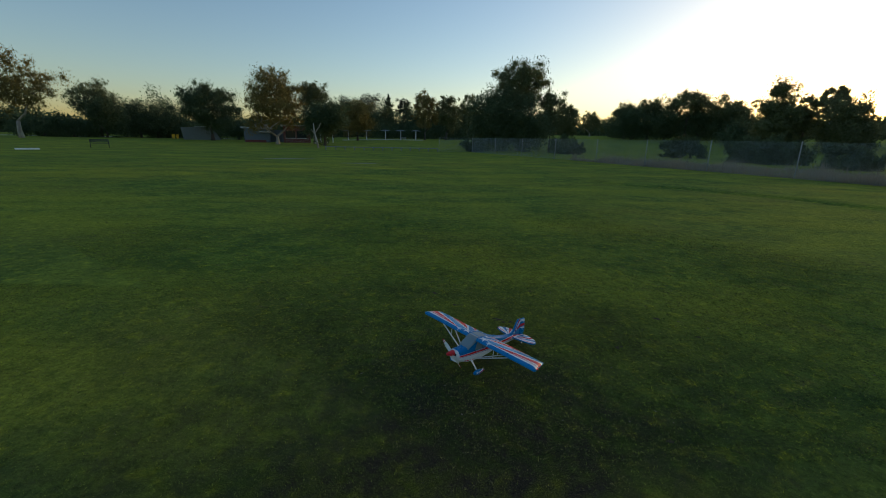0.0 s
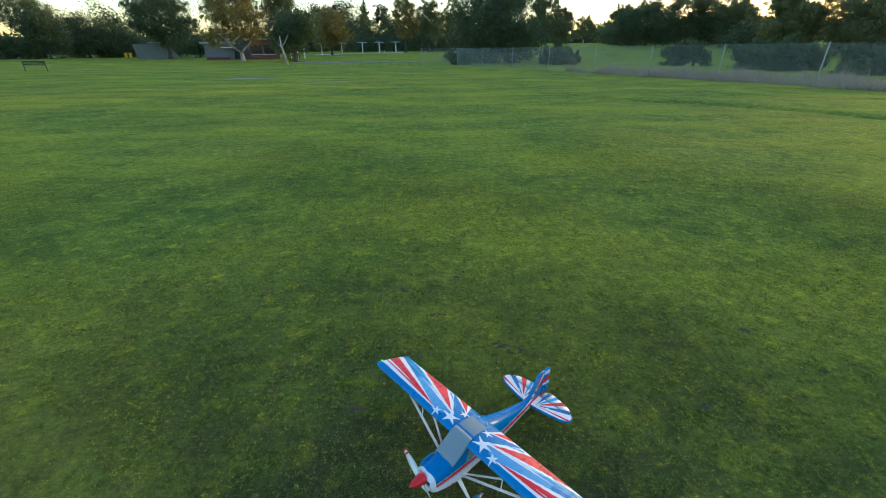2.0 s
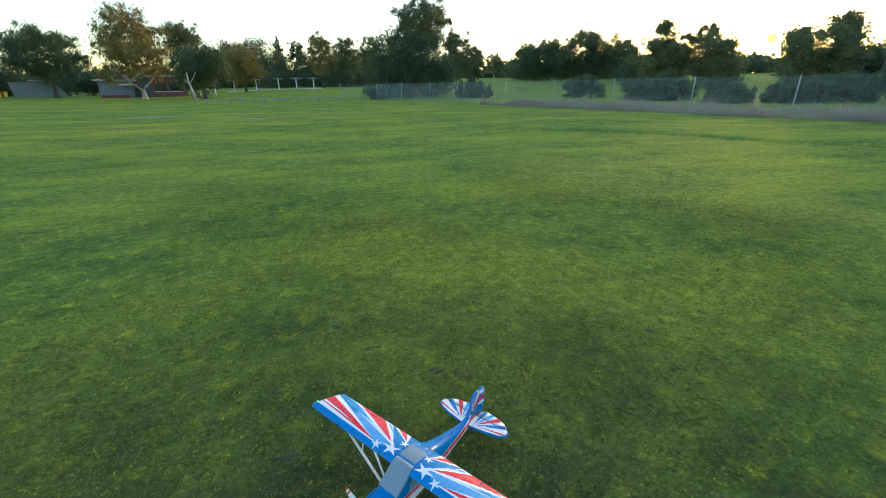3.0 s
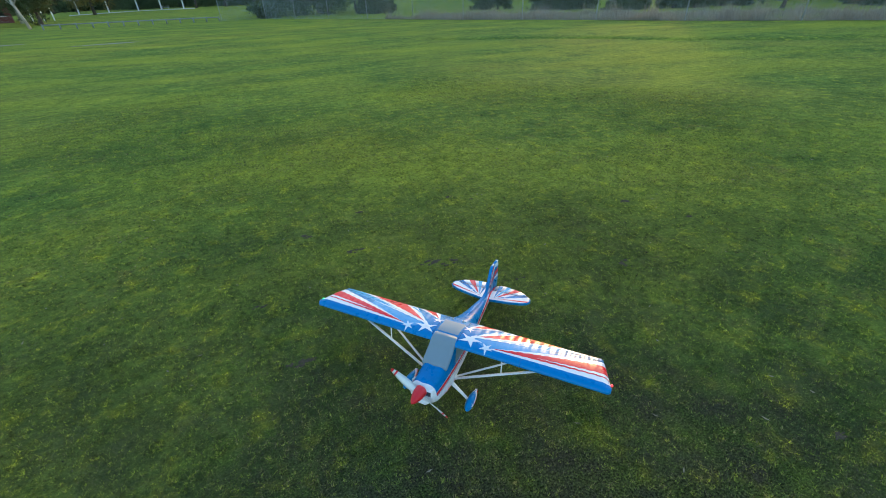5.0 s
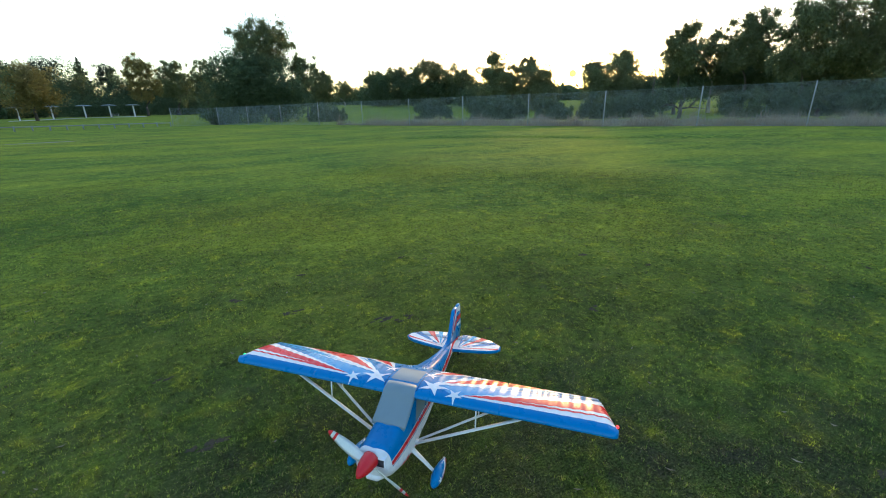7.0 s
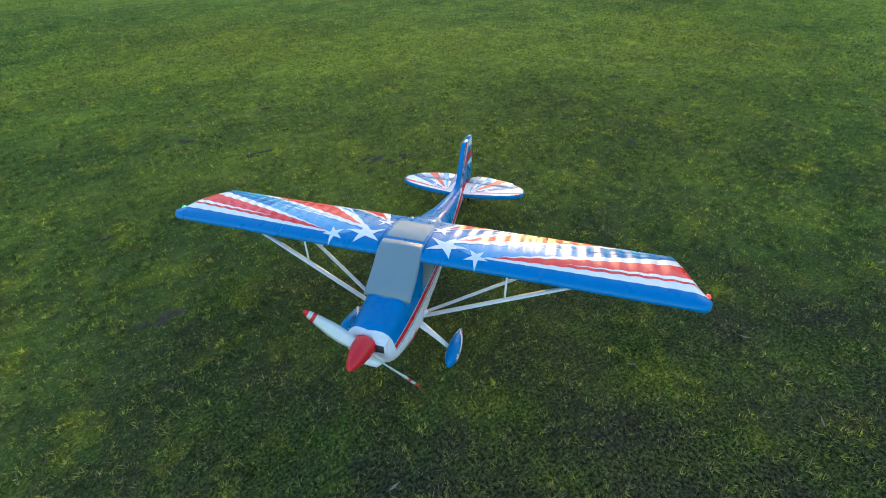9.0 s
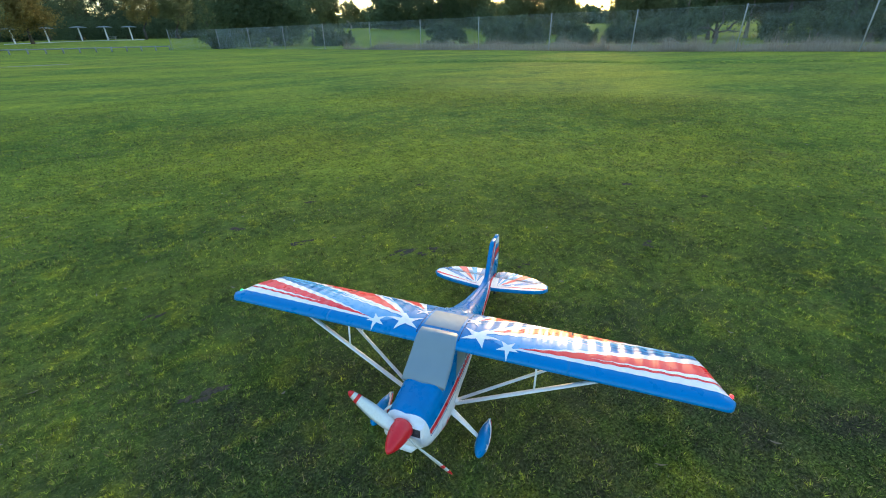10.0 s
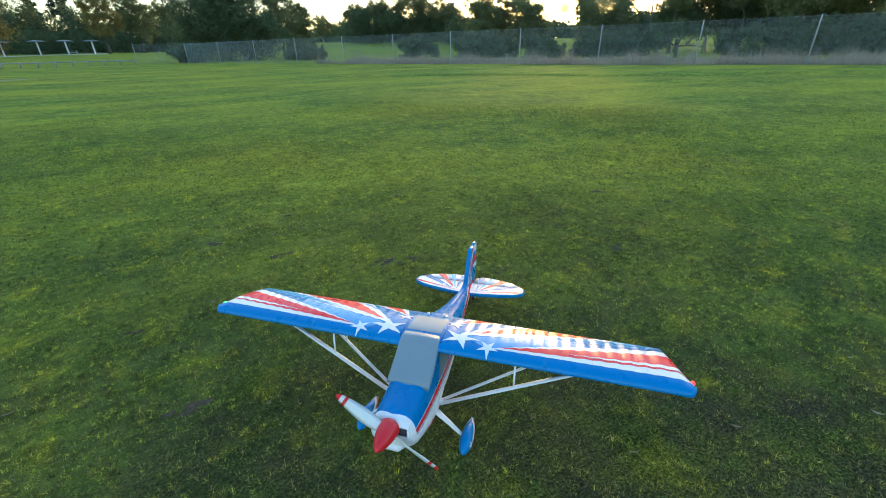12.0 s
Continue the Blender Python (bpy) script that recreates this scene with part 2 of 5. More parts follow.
def part(name, bm, material, parent, label="", smooth=True):
    """Links a bmesh as one mesh object under a thing or a part."""
    ob = link_mesh(name, bm, material, parent, smooth)
    return tagged(ob, label) if label else ob


def raw_mesh(name, verts, faces, material, parent=None):
    """A mesh object from numpy arrays: verts (n, 3), faces (m, 3) or (m, 4)."""
    data = bpy.data.meshes.new(name)
    verts, faces = np.asarray(verts, np.float32), np.asarray(faces, np.int32)
    data.vertices.add(len(verts))
    data.vertices.foreach_set("co", verts.ravel())
    data.loops.add(faces.size)
    data.loops.foreach_set("vertex_index", faces.ravel())
    data.polygons.add(len(faces))
    data.polygons.foreach_set("loop_start", np.arange(len(faces), dtype=np.int32) * faces.shape[1])
    data.update(calc_edges=True)
    data.materials.append(material)
    ob = new(name, data)
    ob.parent = parent
    return ob


def thing(name, m, label, category, group="", kind=""):
    ob = new(name)
    ob.empty_display_size = 0.1
    ob.matrix_world = m
    return tagged(ob, label, category, group, kind)


def box(bm, x0, x1, y0, y1, z0, z1, bevel=0.0):
    made = bmesh.ops.create_cube(bm, size=1.0, matrix=Matrix.LocRotScale(((x0 + x1) / 2, (y0 + y1) / 2, (z0 + z1) / 2), None, (x1 - x0, y1 - y0, z1 - z0)))
    if bevel:
        edges = list({e for v in made["verts"] for e in v.link_edges})
        bmesh.ops.bevel(bm, geom=edges, offset=bevel, segments=2, affect="EDGES", profile=0.6)
    return bm


def boxed(*args, **kw):
    return box(bmesh.new(), *args, **kw)


def tube(bm, points, radii, n=8, flat=1.0):
    """A tapered tube along points; flat squeezes it across."""
    rings = []
    points = [Vector(p) for p in points]
    for i, (p, r) in enumerate(zip(points, radii)):
        way = (points[min(i + 1, len(points) - 1)] - points[max(i - 1, 0)]).normalized()
        side = way.cross(Vector((0, 0, 1)) if abs(way.z) < 0.9 else Vector((1, 0, 0))).normalized()
        up = side.cross(way)
        rings.append([bm.verts.new(p + side * math.cos(a) * r + up * math.sin(a) * r * flat) for a in (2 * math.pi * k / n for k in range(n))])
    for a, b in zip(rings, rings[1:]):
        for k in range(n):
            bm.faces.new((a[k], a[(k + 1) % n], b[(k + 1) % n], b[k]))
    bm.faces.new(rings[0])
    bm.faces.new(rings[-1])
    return bm


def tubed(points, radii, n=8, flat=1.0):
    return tube(bmesh.new(), points, radii, n, flat)


def loft(bm, rings, close=True):
    made = [[bm.verts.new(p) for p in ring] for ring in rings]
    for a, b in zip(made, made[1:]):
        for k in range(len(a)):
            j = (k + 1) % len(a)
            bm.faces.new((a[k], a[j], b[j], b[k]))
    if close:
        bm.faces.new(made[0])
        bm.faces.new(made[-1])
    return bm


def at_bearing(az, far, z=0.0):
    return Vector((far * math.sin(radians(az)), far * math.cos(radians(az)), z))


def smooth01(a, b, v):
    u = np.clip((np.asarray(v, float) - a) / (b - a), 0, 1)
    return u * u * (3 - 2 * u)


def ground_z(x, y):
    """Height of the ground: flat field, a faint dip before the fence, gentle hills far behind."""
    x, y = np.asarray(x, float), np.asarray(y, float)
    r, az = np.hypot(x, y), np.degrees(np.arctan2(x, y))
    hill = 0.5 + 1.1 * smooth01(-25, -5, az) + 1.8 * smooth01(0, 14, az)
    z = hill * smooth01(62, 150, r) * np.where(r > 150, r / 150, 1.0)
    across = (x + y - 23.6) * 0.7071
    ripple = 0.03 * np.sin(x * 0.31 + 1.3) * np.sin(y * 0.27) * smooth01(6, 16, r)
    wander = 0.25 * np.sin((x - y) * 0.5) + 0.12 * np.sin((x - y) * 1.3)
    ditch = -0.16 * np.exp(-(((across + wander) / 0.3) ** 2)) * smooth01(5.0, 7.5, x) * smooth01(22, 17, y) * smooth01(26, 18, x)
    return z + ripple + ditch


# ---- the ground ----
def build_ground():
    radii = np.concatenate([np.linspace(0.0, 12, 30)[1:], np.geomspace(12.3, 30, 60), np.geomspace(31, 120, 50), np.geomspace(126, 4500, 36)])
    spokes = 256
    a = np.linspace(0, 2 * np.pi, spokes, endpoint=False)
    x, y = np.outer(radii, np.sin(a)).ravel(), np.outer(radii, np.cos(a)).ravel()
    far = np.hypot(x, y)
    z = ground_z(x, y)
    z = np.where(far > 300, z * 300 / np.maximum(far, 1), z)
    verts = np.concatenate([np.stack([x, y, z], 1), [[0, 0, 0]]])
    i, k = np.meshgrid(np.arange(len(radii) - 1), np.arange(spokes), indexing="ij")
    j = (k + 1) % spokes
    quads = np.stack([i * spokes + k, (i + 1) * spokes + k, (i + 1) * spokes + j, i * spokes + j], -1).reshape(-1, 4)
    k = np.arange(spokes)
    centre = np.stack([np.full(spokes, len(verts) - 1), k, (k + 1) % spokes, (k + 1) % spokes], -1)
    bm = bmesh.new()
    vs = [bm.verts.new(v) for v in verts]
    for q in quads:
        bm.faces.new([vs[n] for n in q[::-1]])
    for q in centre:
        bm.faces.new([vs[q[0]], vs[q[2]], vs[q[1]]])
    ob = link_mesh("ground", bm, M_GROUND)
    tagged(ob, "wide mown park lawn with yellowish and bare patches", "lawn", kind="structure")


build_ground()
BARE = [(0.37, 1.92, 0.075, 0.032), (0.46, 1.88, 0.05, 0.028), (1.35, 1.43, 0.04, 0.03), (-0.24, 2.59, 0.05, 0.03), (0.0, 2.25, 0.05, 0.03), (0.75, 1.56, 0.03, 0.02), (-0.45, 1.43, 0.06, 0.03), (-0.59, 1.93, 0.04, 0.02)]


def lumps(g, x, y, size):
    """Smooth random values from 0 to 1 over the plan, with lumps of the given size."""
    table = g.random((256, 256))
    u, v = x / size, y / size
    i, j = np.floor(u).astype(int), np.floor(v).astype(int)
    fu, fv = smooth01(0, 1, u - i), smooth01(0, 1, v - j)

    def corner(a, b):
        return table[(i + a) % 256, (j + b) % 256]

    return (corner(0, 0) * (1 - fu) + corner(1, 0) * fu) * (1 - fv) + (corner(0, 1) * (1 - fu) + corner(1, 1) * fu) * fv


def build_grass(count=1050000):
    """Short blades of turf round the aeroplane, thinning out with distance."""
    g = np.random.default_rng(7)
    reach, near = 9.5, 2.0
    u = g.random(count * 3)
    share = 0.5 * near**2 / (0.5 * near**2 + near**1.8 * (reach**0.2 - near**0.2) / 0.2)
    r = np.where(u < share, near * np.sqrt(u / share), (near**0.2 + (u - share) / (1 - share) * (reach**0.2 - near**0.2)) ** 5)
    az = radians(-56) + g.random(len(r)) * radians(144)
    x, y = r * np.sin(az) + 0.05, r * np.cos(az) + 0.1
    keep = g.random(len(x)) < smooth01(9.5, 2.0, r + 1.2 * np.sin(x * 1.3 + 1.3 * np.sin(y * 1.1)))
    for bx, by, ra, rb in BARE:
        d = np.hypot((x - bx) / ra, (y - by) / rb)
        keep &= g.random(len(x)) < 0.4 + 0.6 * smooth01(0.3, 1.6, d + 0.3 * np.sin(x * 70) * np.sin(y * 60))
    bald = lumps(g, x, y, 0.075) * 0.7 + lumps(g, x, y, 0.03) * 0.3
    keep &= g.random(len(x)) < 1 - 0.85 * smooth01(0.68, 0.78, bald)
    keep &= g.random(len(x)) < 1 - 0.4 * np.exp(-((x - 0.35) ** 2 + (y - 0.6) ** 2) / 0.5)
    clump = np.clip(0.5 + 0.5 * (lumps(g, x, y, 0.09) - 0.5) + 1.3 * (lumps(g, x, y, 0.013) - 0.5), 0, 1)
    gap = smooth01(2.0, 7.0, r)
    keep &= g.random(len(x)) < 0.4 + 0.6 * np.maximum(clump, 0.8 * gap)
    x, y, r, clump = (v[keep][:count] for v in (x, y, r, clump))
    more = 420000
    bx, by = -6.0 + 12.0 * g.random(more), -1.7 + 4.2 * g.random(more)
    far_side = np.abs(np.degrees(np.arctan2(bx - 0.05, by - 0.1)) - 16) > 72
    bx, by = bx[far_side], by[far_side]
    x, y = np.concatenate([x, bx]), np.concatenate([y, by])
    r, clump = np.concatenate([r, np.maximum(3.2, np.hypot(bx, by + 1.0))]), np.concatenate([clump, lumps(g, bx, by, 0.03)])
    n = len(x)
    grow = np.clip(r / 2.3, 1.0, 5.0)
    # blades stand in small tufts and fan out from them
    cell = 0.019
    i, j = np.floor(x / cell).astype(int) % 512, np.floor(y / cell).astype(int) % 512
    jx, jy, lush = g.random((512, 512)), g.random((512, 512)), g.random((512, 512)) ** 1.3
    cx, cy = (np.floor(x / cell) + 0.15 + 0.7 * jx[i, j]) * cell, (np.floor(y / cell) + 0.15 + 0.7 * jy[i, j]) * cell
    tufted = smooth01(5.5, 3.0, r)
    x, y = x + (cx - x) * 0.5 * tufted, y + (cy - y) * 0.5 * tufted
    outward = np.arctan2(y - cy, x - cx) + 0.8 * g.normal(size=n)
    length = (0.0045 + 0.0075 * g.random(n) ** 1.6 + 0.006 * clump) * grow**0.6 * (1 + tufted * (0.85 * lush[i, j] - 0.35))
    width = (0.00055 + 0.0006 * g.random(n)) * grow
    turn, lean = np.where(g.random(n) < 0.75 * tufted, outward, g.random(n) * 2 * np.pi), 0.35 + 1.0 * g.random(n)
    dx, dy = np.cos(turn), np.sin(turn)
    z0 = ground_z(x, y)

    def at(share_, bend, side):
        out = np.sin(lean * bend) * length * share_
        return np.stack([x + dx * out - dy * width * side, y + dy * out + dx * width * side, z0 - 0.002 + np.cos(lean * bend) * length * share_], 1)

    verts = np.stack([at(0, 1, -1), at(0, 1, 1), at(1, 1, 0)], 1).reshape(-1, 3)
    tris = np.arange(n * 3).reshape(-1, 3)
    tagged(raw_mesh("grass", verts, tris, M_BLADE), "short mown turf of green blades with dry straw", "grass", kind="stuff")


# ---- the model aeroplane ----
# local axes: x ahead to the nose, y to the port wing, z up; the origin is the middle of the wing's leading edge
HALF, LEAD, CHORD = 0.588, 0.016, 0.166
plane_pose = Matrix(((-0.74576, 0.6611, 0.08005, 0.0876), (-0.65712, -0.75004, 0.07246, 1.0756), (0.10798, 0.00144, 0.99415, 0.2346), (0, 0, 0, 1)))
plane = thing("model_airplane", plane_pose, "blue, red and white star-painted foam model aeroplane on the grass", "model airplane")


def wing_edges(y):
    """Leading and trailing edge at a span; the tips are rounded off."""
    a = abs(y)
    nose, tail = LEAD, LEAD - CHORD
    if a > 0.545:
        u = min(1.0, (a - 0.545) / (HALF - 0.545))
        nose -= 0.012 * u**8
        tail += CHORD * 0.84 * u**1.25
    return nose, tail


def airfoil(t):
    return 1.9 * math.sqrt(max(t, 0)) * max(0.0, 1 - t) ** 0.92


def wing_top(x, y):
    nose, tail = wing_edges(y)
    t = min(1.0, max(0.0, (nose - x) / (nose - tail)))
    rib = math.sin(math.pi * y / 0.031) ** 2 * min(1.0, t * 6) * min(1.0, (1 - t) * 6 + 0.2)
    tip = 1 - 0.5 * max(0.0, (abs(y) - 0.53) / (HALF - 0.53)) ** 2
    covered = 0.0 if abs(y) < 0.06 else min(1.0, max(0.0, (t - 0.1) / 0.14))
    return -0.005 + (0.027 * airfoil(t)) * tip - 0.0019 * rib * covered + 0.001 * abs(y)


def wing_under(x, y):
    nose, tail = wing_edges(y)
    t = min(1.0, max(0.0, (nose - x) / (nose - tail)))
    return -0.005 - 0.011 * airfoil(t) ** 0.7 - 0.001 + 0.001 * abs(y)


def wing_slab(bm, y0, y1, t0, t1, steps, chordwise=18):
    ys = [y0 + (y1 - y0) * k / steps for k in range(steps + 1)]
    rings = []
    for y in ys:
        nose, tail = wing_edges(y)
        ts = [t0 + (t1 - t0) * (k / chordwise) ** (1.8 if t0 == 0 else 1.0) for k in range(chordwise + 1)]
        xs = [nose + (tail - nose) * t for t in ts]
        rings.append([(x, y, wing_top(x, y)) for x in xs] + [(x, y, wing_under(x, y)) for x in reversed(xs)])
    return loft(bm, rings)


bm = bmesh.new()
HINGE = 0.86
wing_slab(bm, -0.29, 0.29, 0.0, 1.0, 112)
wing_slab(bm, 0.29, HALF, 0.0, HINGE, 58)
wing_slab(bm, -HALF, -0.29, 0.0, HINGE, 58)
for side in (1, -1):
    wing_slab(bm, *sorted((side * 0.548, side * HALF)), HINGE, 1.0, 14, 5)
wing = part("wing", bm, M_BLUE, plane, "blue foam wing with ribbed skin")
for side in (1, -1):
    bm = wing_slab(bmesh.new(), *sorted((side * 0.293, side * 0.546)), HINGE + 0.014, 1.0, 50, 6)
    part("aileron", bm, M_BLUE, wing, "blue and white aileron")


def decal(name, outline, surface, material, parent, lift=0.0005, stepx=0.009, stepy=0.00517, axes=(0, 1)):
    """A thin painted shape that lies on a curved surface. outline: corners in the two axes."""
    bm = bmesh.new()
    corner = lambda u, v: [u if k == axes[0] else v if k == axes[1] else 0.0 for k in range(3)]  # noqa: E731
    bm.faces.new([bm.verts.new(corner(*p)) for p in outline])
    for n, step in ((0, stepx), (1, stepy)):
        low, high = min(p[n] for p in outline), max(p[n] for p in outline)
        way = corner(1, 0) if n == 0 else corner(0, 1)
        for k in range(math.floor(low / step) + 1, math.ceil(high / step)):
            bmesh.ops.bisect_plane(bm, geom=bm.verts[:] + bm.edges[:] + bm.faces[:], plane_co=[c * k * step for c in way], plane_no=way)
    third = 3 - sum(axes)
    for v in bm.verts:
        h = surface(v.co[axes[0]], v.co[axes[1]])
        v.co[third] = h + lift * (1 if h >= 0 or third == 2 else -1)
    return part(name, bm, material, parent)


def star_points(cx, cy, r, turn=0.0, dent=0.42, wide=1.0):
    return [(cx + (r if k % 2 == 0 else r * dent) * math.cos(turn + k * math.pi / 5), cy + wide * (r if k % 2 == 0 else r * dent) * math.sin(turn + k * math.pi / 5)) for k in range(10)]


TE = LEAD - CHORD
for side in (1, -1):

    def ray(outline, material, lift, name="stripe"):
        decal(name, [(x, side * y) for x, y in outline], wing_top, material, wing, lift)

    tip = HALF - 0.006
    rim = lambda x: 0.545 + (HALF - 0.545) * min(1.0, max(0.0, (x - TE) / (CHORD * 0.84))) ** 0.8 - 0.002  # noqa: E731
    back = lambda y: wing_edges(y)[1] + 0.002  # noqa: E731
    # outboard fan from the small star
    ray([(-0.006, 0.165), (-0.012, rim(-0.012)), (-0.056, rim(-0.056)), (-0.09, rim(-0.09)), (-0.126, rim(-0.126))], M_WHITE, 0.0005)
    ray([(-0.012, 0.182), (-0.034, rim(-0.034)), (-0.06, rim(-0.06)), (-0.08, rim(-0.08)), (-0.099, rim(-0.099))], M_RED, 0.0008)
    ray([(-0.0295, 0.33), (-0.039, rim(-0.039)), (-0.052, rim(-0.052))], M_WHITE, 0.0010)
    # long fan from the big star to the trailing edge
    ray([(-0.038, 0.09), (-0.134, rim(-0.134)), (back(0.545), 0.545), (back(0.195), 0.195)], M_WHITE, 0.0005)
    ray([(-0.034, 0.09), (-0.002, 0.165), (-0.063, 0.37), (-0.098, 0.37)], M_PALE, 0.0004)
    ray([(-0.078, 0.25), (-0.126, rim(-0.126)), (-0.140, rim(-0.140)), (back(0.545), 0.545), (back(0.49), 0.49)], M_BLUE, 0.0007)
    ray([(-0.062, 0.16), (-0.126, tip - 0.05), (-0.136, tip - 0.05)], M_CYAN, 0.0009)
    ray([(-0.052, 0.115), (back(0.41), 0.41), (back(0.245), 0.245)], M_RED, 0.0008)
    ray([(-0.085, 0.25), (-0.142, 0.53), (-0.147, 0.46)], M_CYAN, 0.0009)
    # short fan from the third star
    ray([(-0.092, 0.062), (back(0.185), 0.185), (back(0.085), 0.085)], M_WHITE, 0.0005)
    ray([(-0.100, 0.070), (back(0.158), 0.158), (back(0.108), 0.108)], M_RED, 0.0008)
    ray([(-0.07, 0.10), (-0.138, 0.215), (-0.142, 0.205)], M_CYAN, 0.0009)
    ray(star_points(-0.026, 0.092, 0.036, 0.32, 0.34, 1.35), M_WHITE, 0.0011, "star")
    ray(star_points(-0.006, 0.160, 0.026, 0.1, 0.34), M_WHITE, 0.0011, "star")
    ray(star_points(-0.084, 0.066, 0.021, 0.5, 0.34, 1.25), M_WHITE, 0.0011, "star")
    ray([(TE + CHORD * 0.14, 0.29), (TE + CHORD * 0.14, 0.55), (TE + CHORD * 0.126, 0.55), (TE + CHORD * 0.126, 0.29)], M_SEAM, 0.0013, "hinge_line")
    ray([(TE + CHORD * 0.135, 0.289), (TE + CHORD * 0.135, 0.2925), (TE + 0.002, 0.2925), (TE + 0.002, 0.289)], M_SEAM, 0.0013, "hinge_line")
    ray([(LEAD - 0.012, 0.050), (LEAD - 0.012, 0.0517), (TE + 0.01, 0.0517), (TE + 0.01, 0.050)], M_SEAM, 0.0007, "panel_seam")
    led = bmesh.new()
    bmesh.ops.create_uvsphere(led, u_segments=10, v_segments=6, radius=1.0, matrix=Matrix.LocRotScale((-0.022, side * (HALF - 0.001), 0.002), None, (0.006, 0.004, 0.0035)))
    part("navigation_light", led, M_LED_RED if side > 0 else M_LED_GREEN, wing, "small red navigation light" if side > 0 else "small green navigation light")
    screw = bmesh.new()
    bmesh.ops.create_cone(screw, cap_ends=True, segments=12, radius1=0.0042, radius2=0.0036, depth=0.007, matrix=Matrix.Translation((-0.128, side * 0.022, wing_top(-0.128, side * 0.022) + 0.003)))
    sc = part("wing_screw", screw, M_STRUT, plane, "white nylon wing screw")
    slot = boxed(-0.131, -0.125, side * 0.022 - 0.0006, side * 0.022 + 0.0006, wing_top(-0.128, 0.022) + 0.0066, wing_top(-0.128, 0.022) + 0.0072)
    part("slot", slot, M_BLACK, sc)
decal("skylight", [(-0.026, -0.043), (-0.026, 0.043), (-0.108, 0.043), (-0.108, -0.043)], wing_top, M_GREY, wing, 0.0006)

# sections of the fuselage: x, half width, top, bottom, squareness
SECTIONS = [(0.188, 0.038, -0.070, -0.130, 2.8), (0.182, 0.045, -0.065, -0.138, 3.0), (0.165, 0.050, -0.061, -0.150, 3.0), (0.120, 0.054, -0.057, -0.160, 3.4), (0.090, 0.055, -0.053, -0.166, 4.0),
            (0.050, 0.054, -0.029, -0.169, 4.8), (0.020, 0.053, -0.006, -0.171, 5.5), (0.004, 0.052, 0.006, -0.171, 5.5), (-0.080, 0.052, 0.008, -0.168, 5.0), (-0.150, 0.049, -0.002, -0.160, 3.8),
            (-0.200, 0.044, -0.022, -0.153, 3.0), (-0.300, 0.034, -0.045, -0.139, 2.6), (-0.420, 0.022, -0.062, -0.122, 2.4), (-0.520, 0.013, -0.074, -0.110, 2.2), (-0.600, 0.006, -0.082, -0.100, 2.0)]


def section(x):
    rows = SECTIONS
    if x >= rows[0][0]:
        return rows[0][1:]
    for a, b in zip(rows, rows[1:]):
        if a[0] >= x >= b[0]:
            u = (a[0] - x) / (a[0] - b[0])
            return tuple(p + (q - p) * u for p, q in zip(a[1:], b[1:]))
    return rows[-1][1:]


def lean_in(x):
    """How far the flanks lean in towards the top, from the cabin to the cowl."""
    return 0.16 * min(1.0, max(0.0, (x + 0.06) / 0.08))


def fuselage_ring(x, n=44):
    half, top, low, square = section(x)
    mid, tall = (top + low) / 2, (top - low) / 2
    ring = []
    for k in range(n):
        a = 2 * math.pi * k / n
        c, s = math.cos(a), math.sin(a)
        up = math.copysign(abs(s) ** (2 / square), s)
        ring.append((x, half * (1 - lean_in(x) * up) * math.copysign(abs(c) ** (2 / square), c), mid + tall * up))
    return ring


def side_y(x, z):
    half, top, low, square = section(x)
    u = min(0.999, abs(z - (top + low) / 2) / ((top - low) / 2))
    up = max(-1.0, min(1.0, (z - (top + low) / 2) / ((top - low) / 2)))
    return half * (1 - lean_in(x) * up) * (1 - u**square) ** (1 / square)


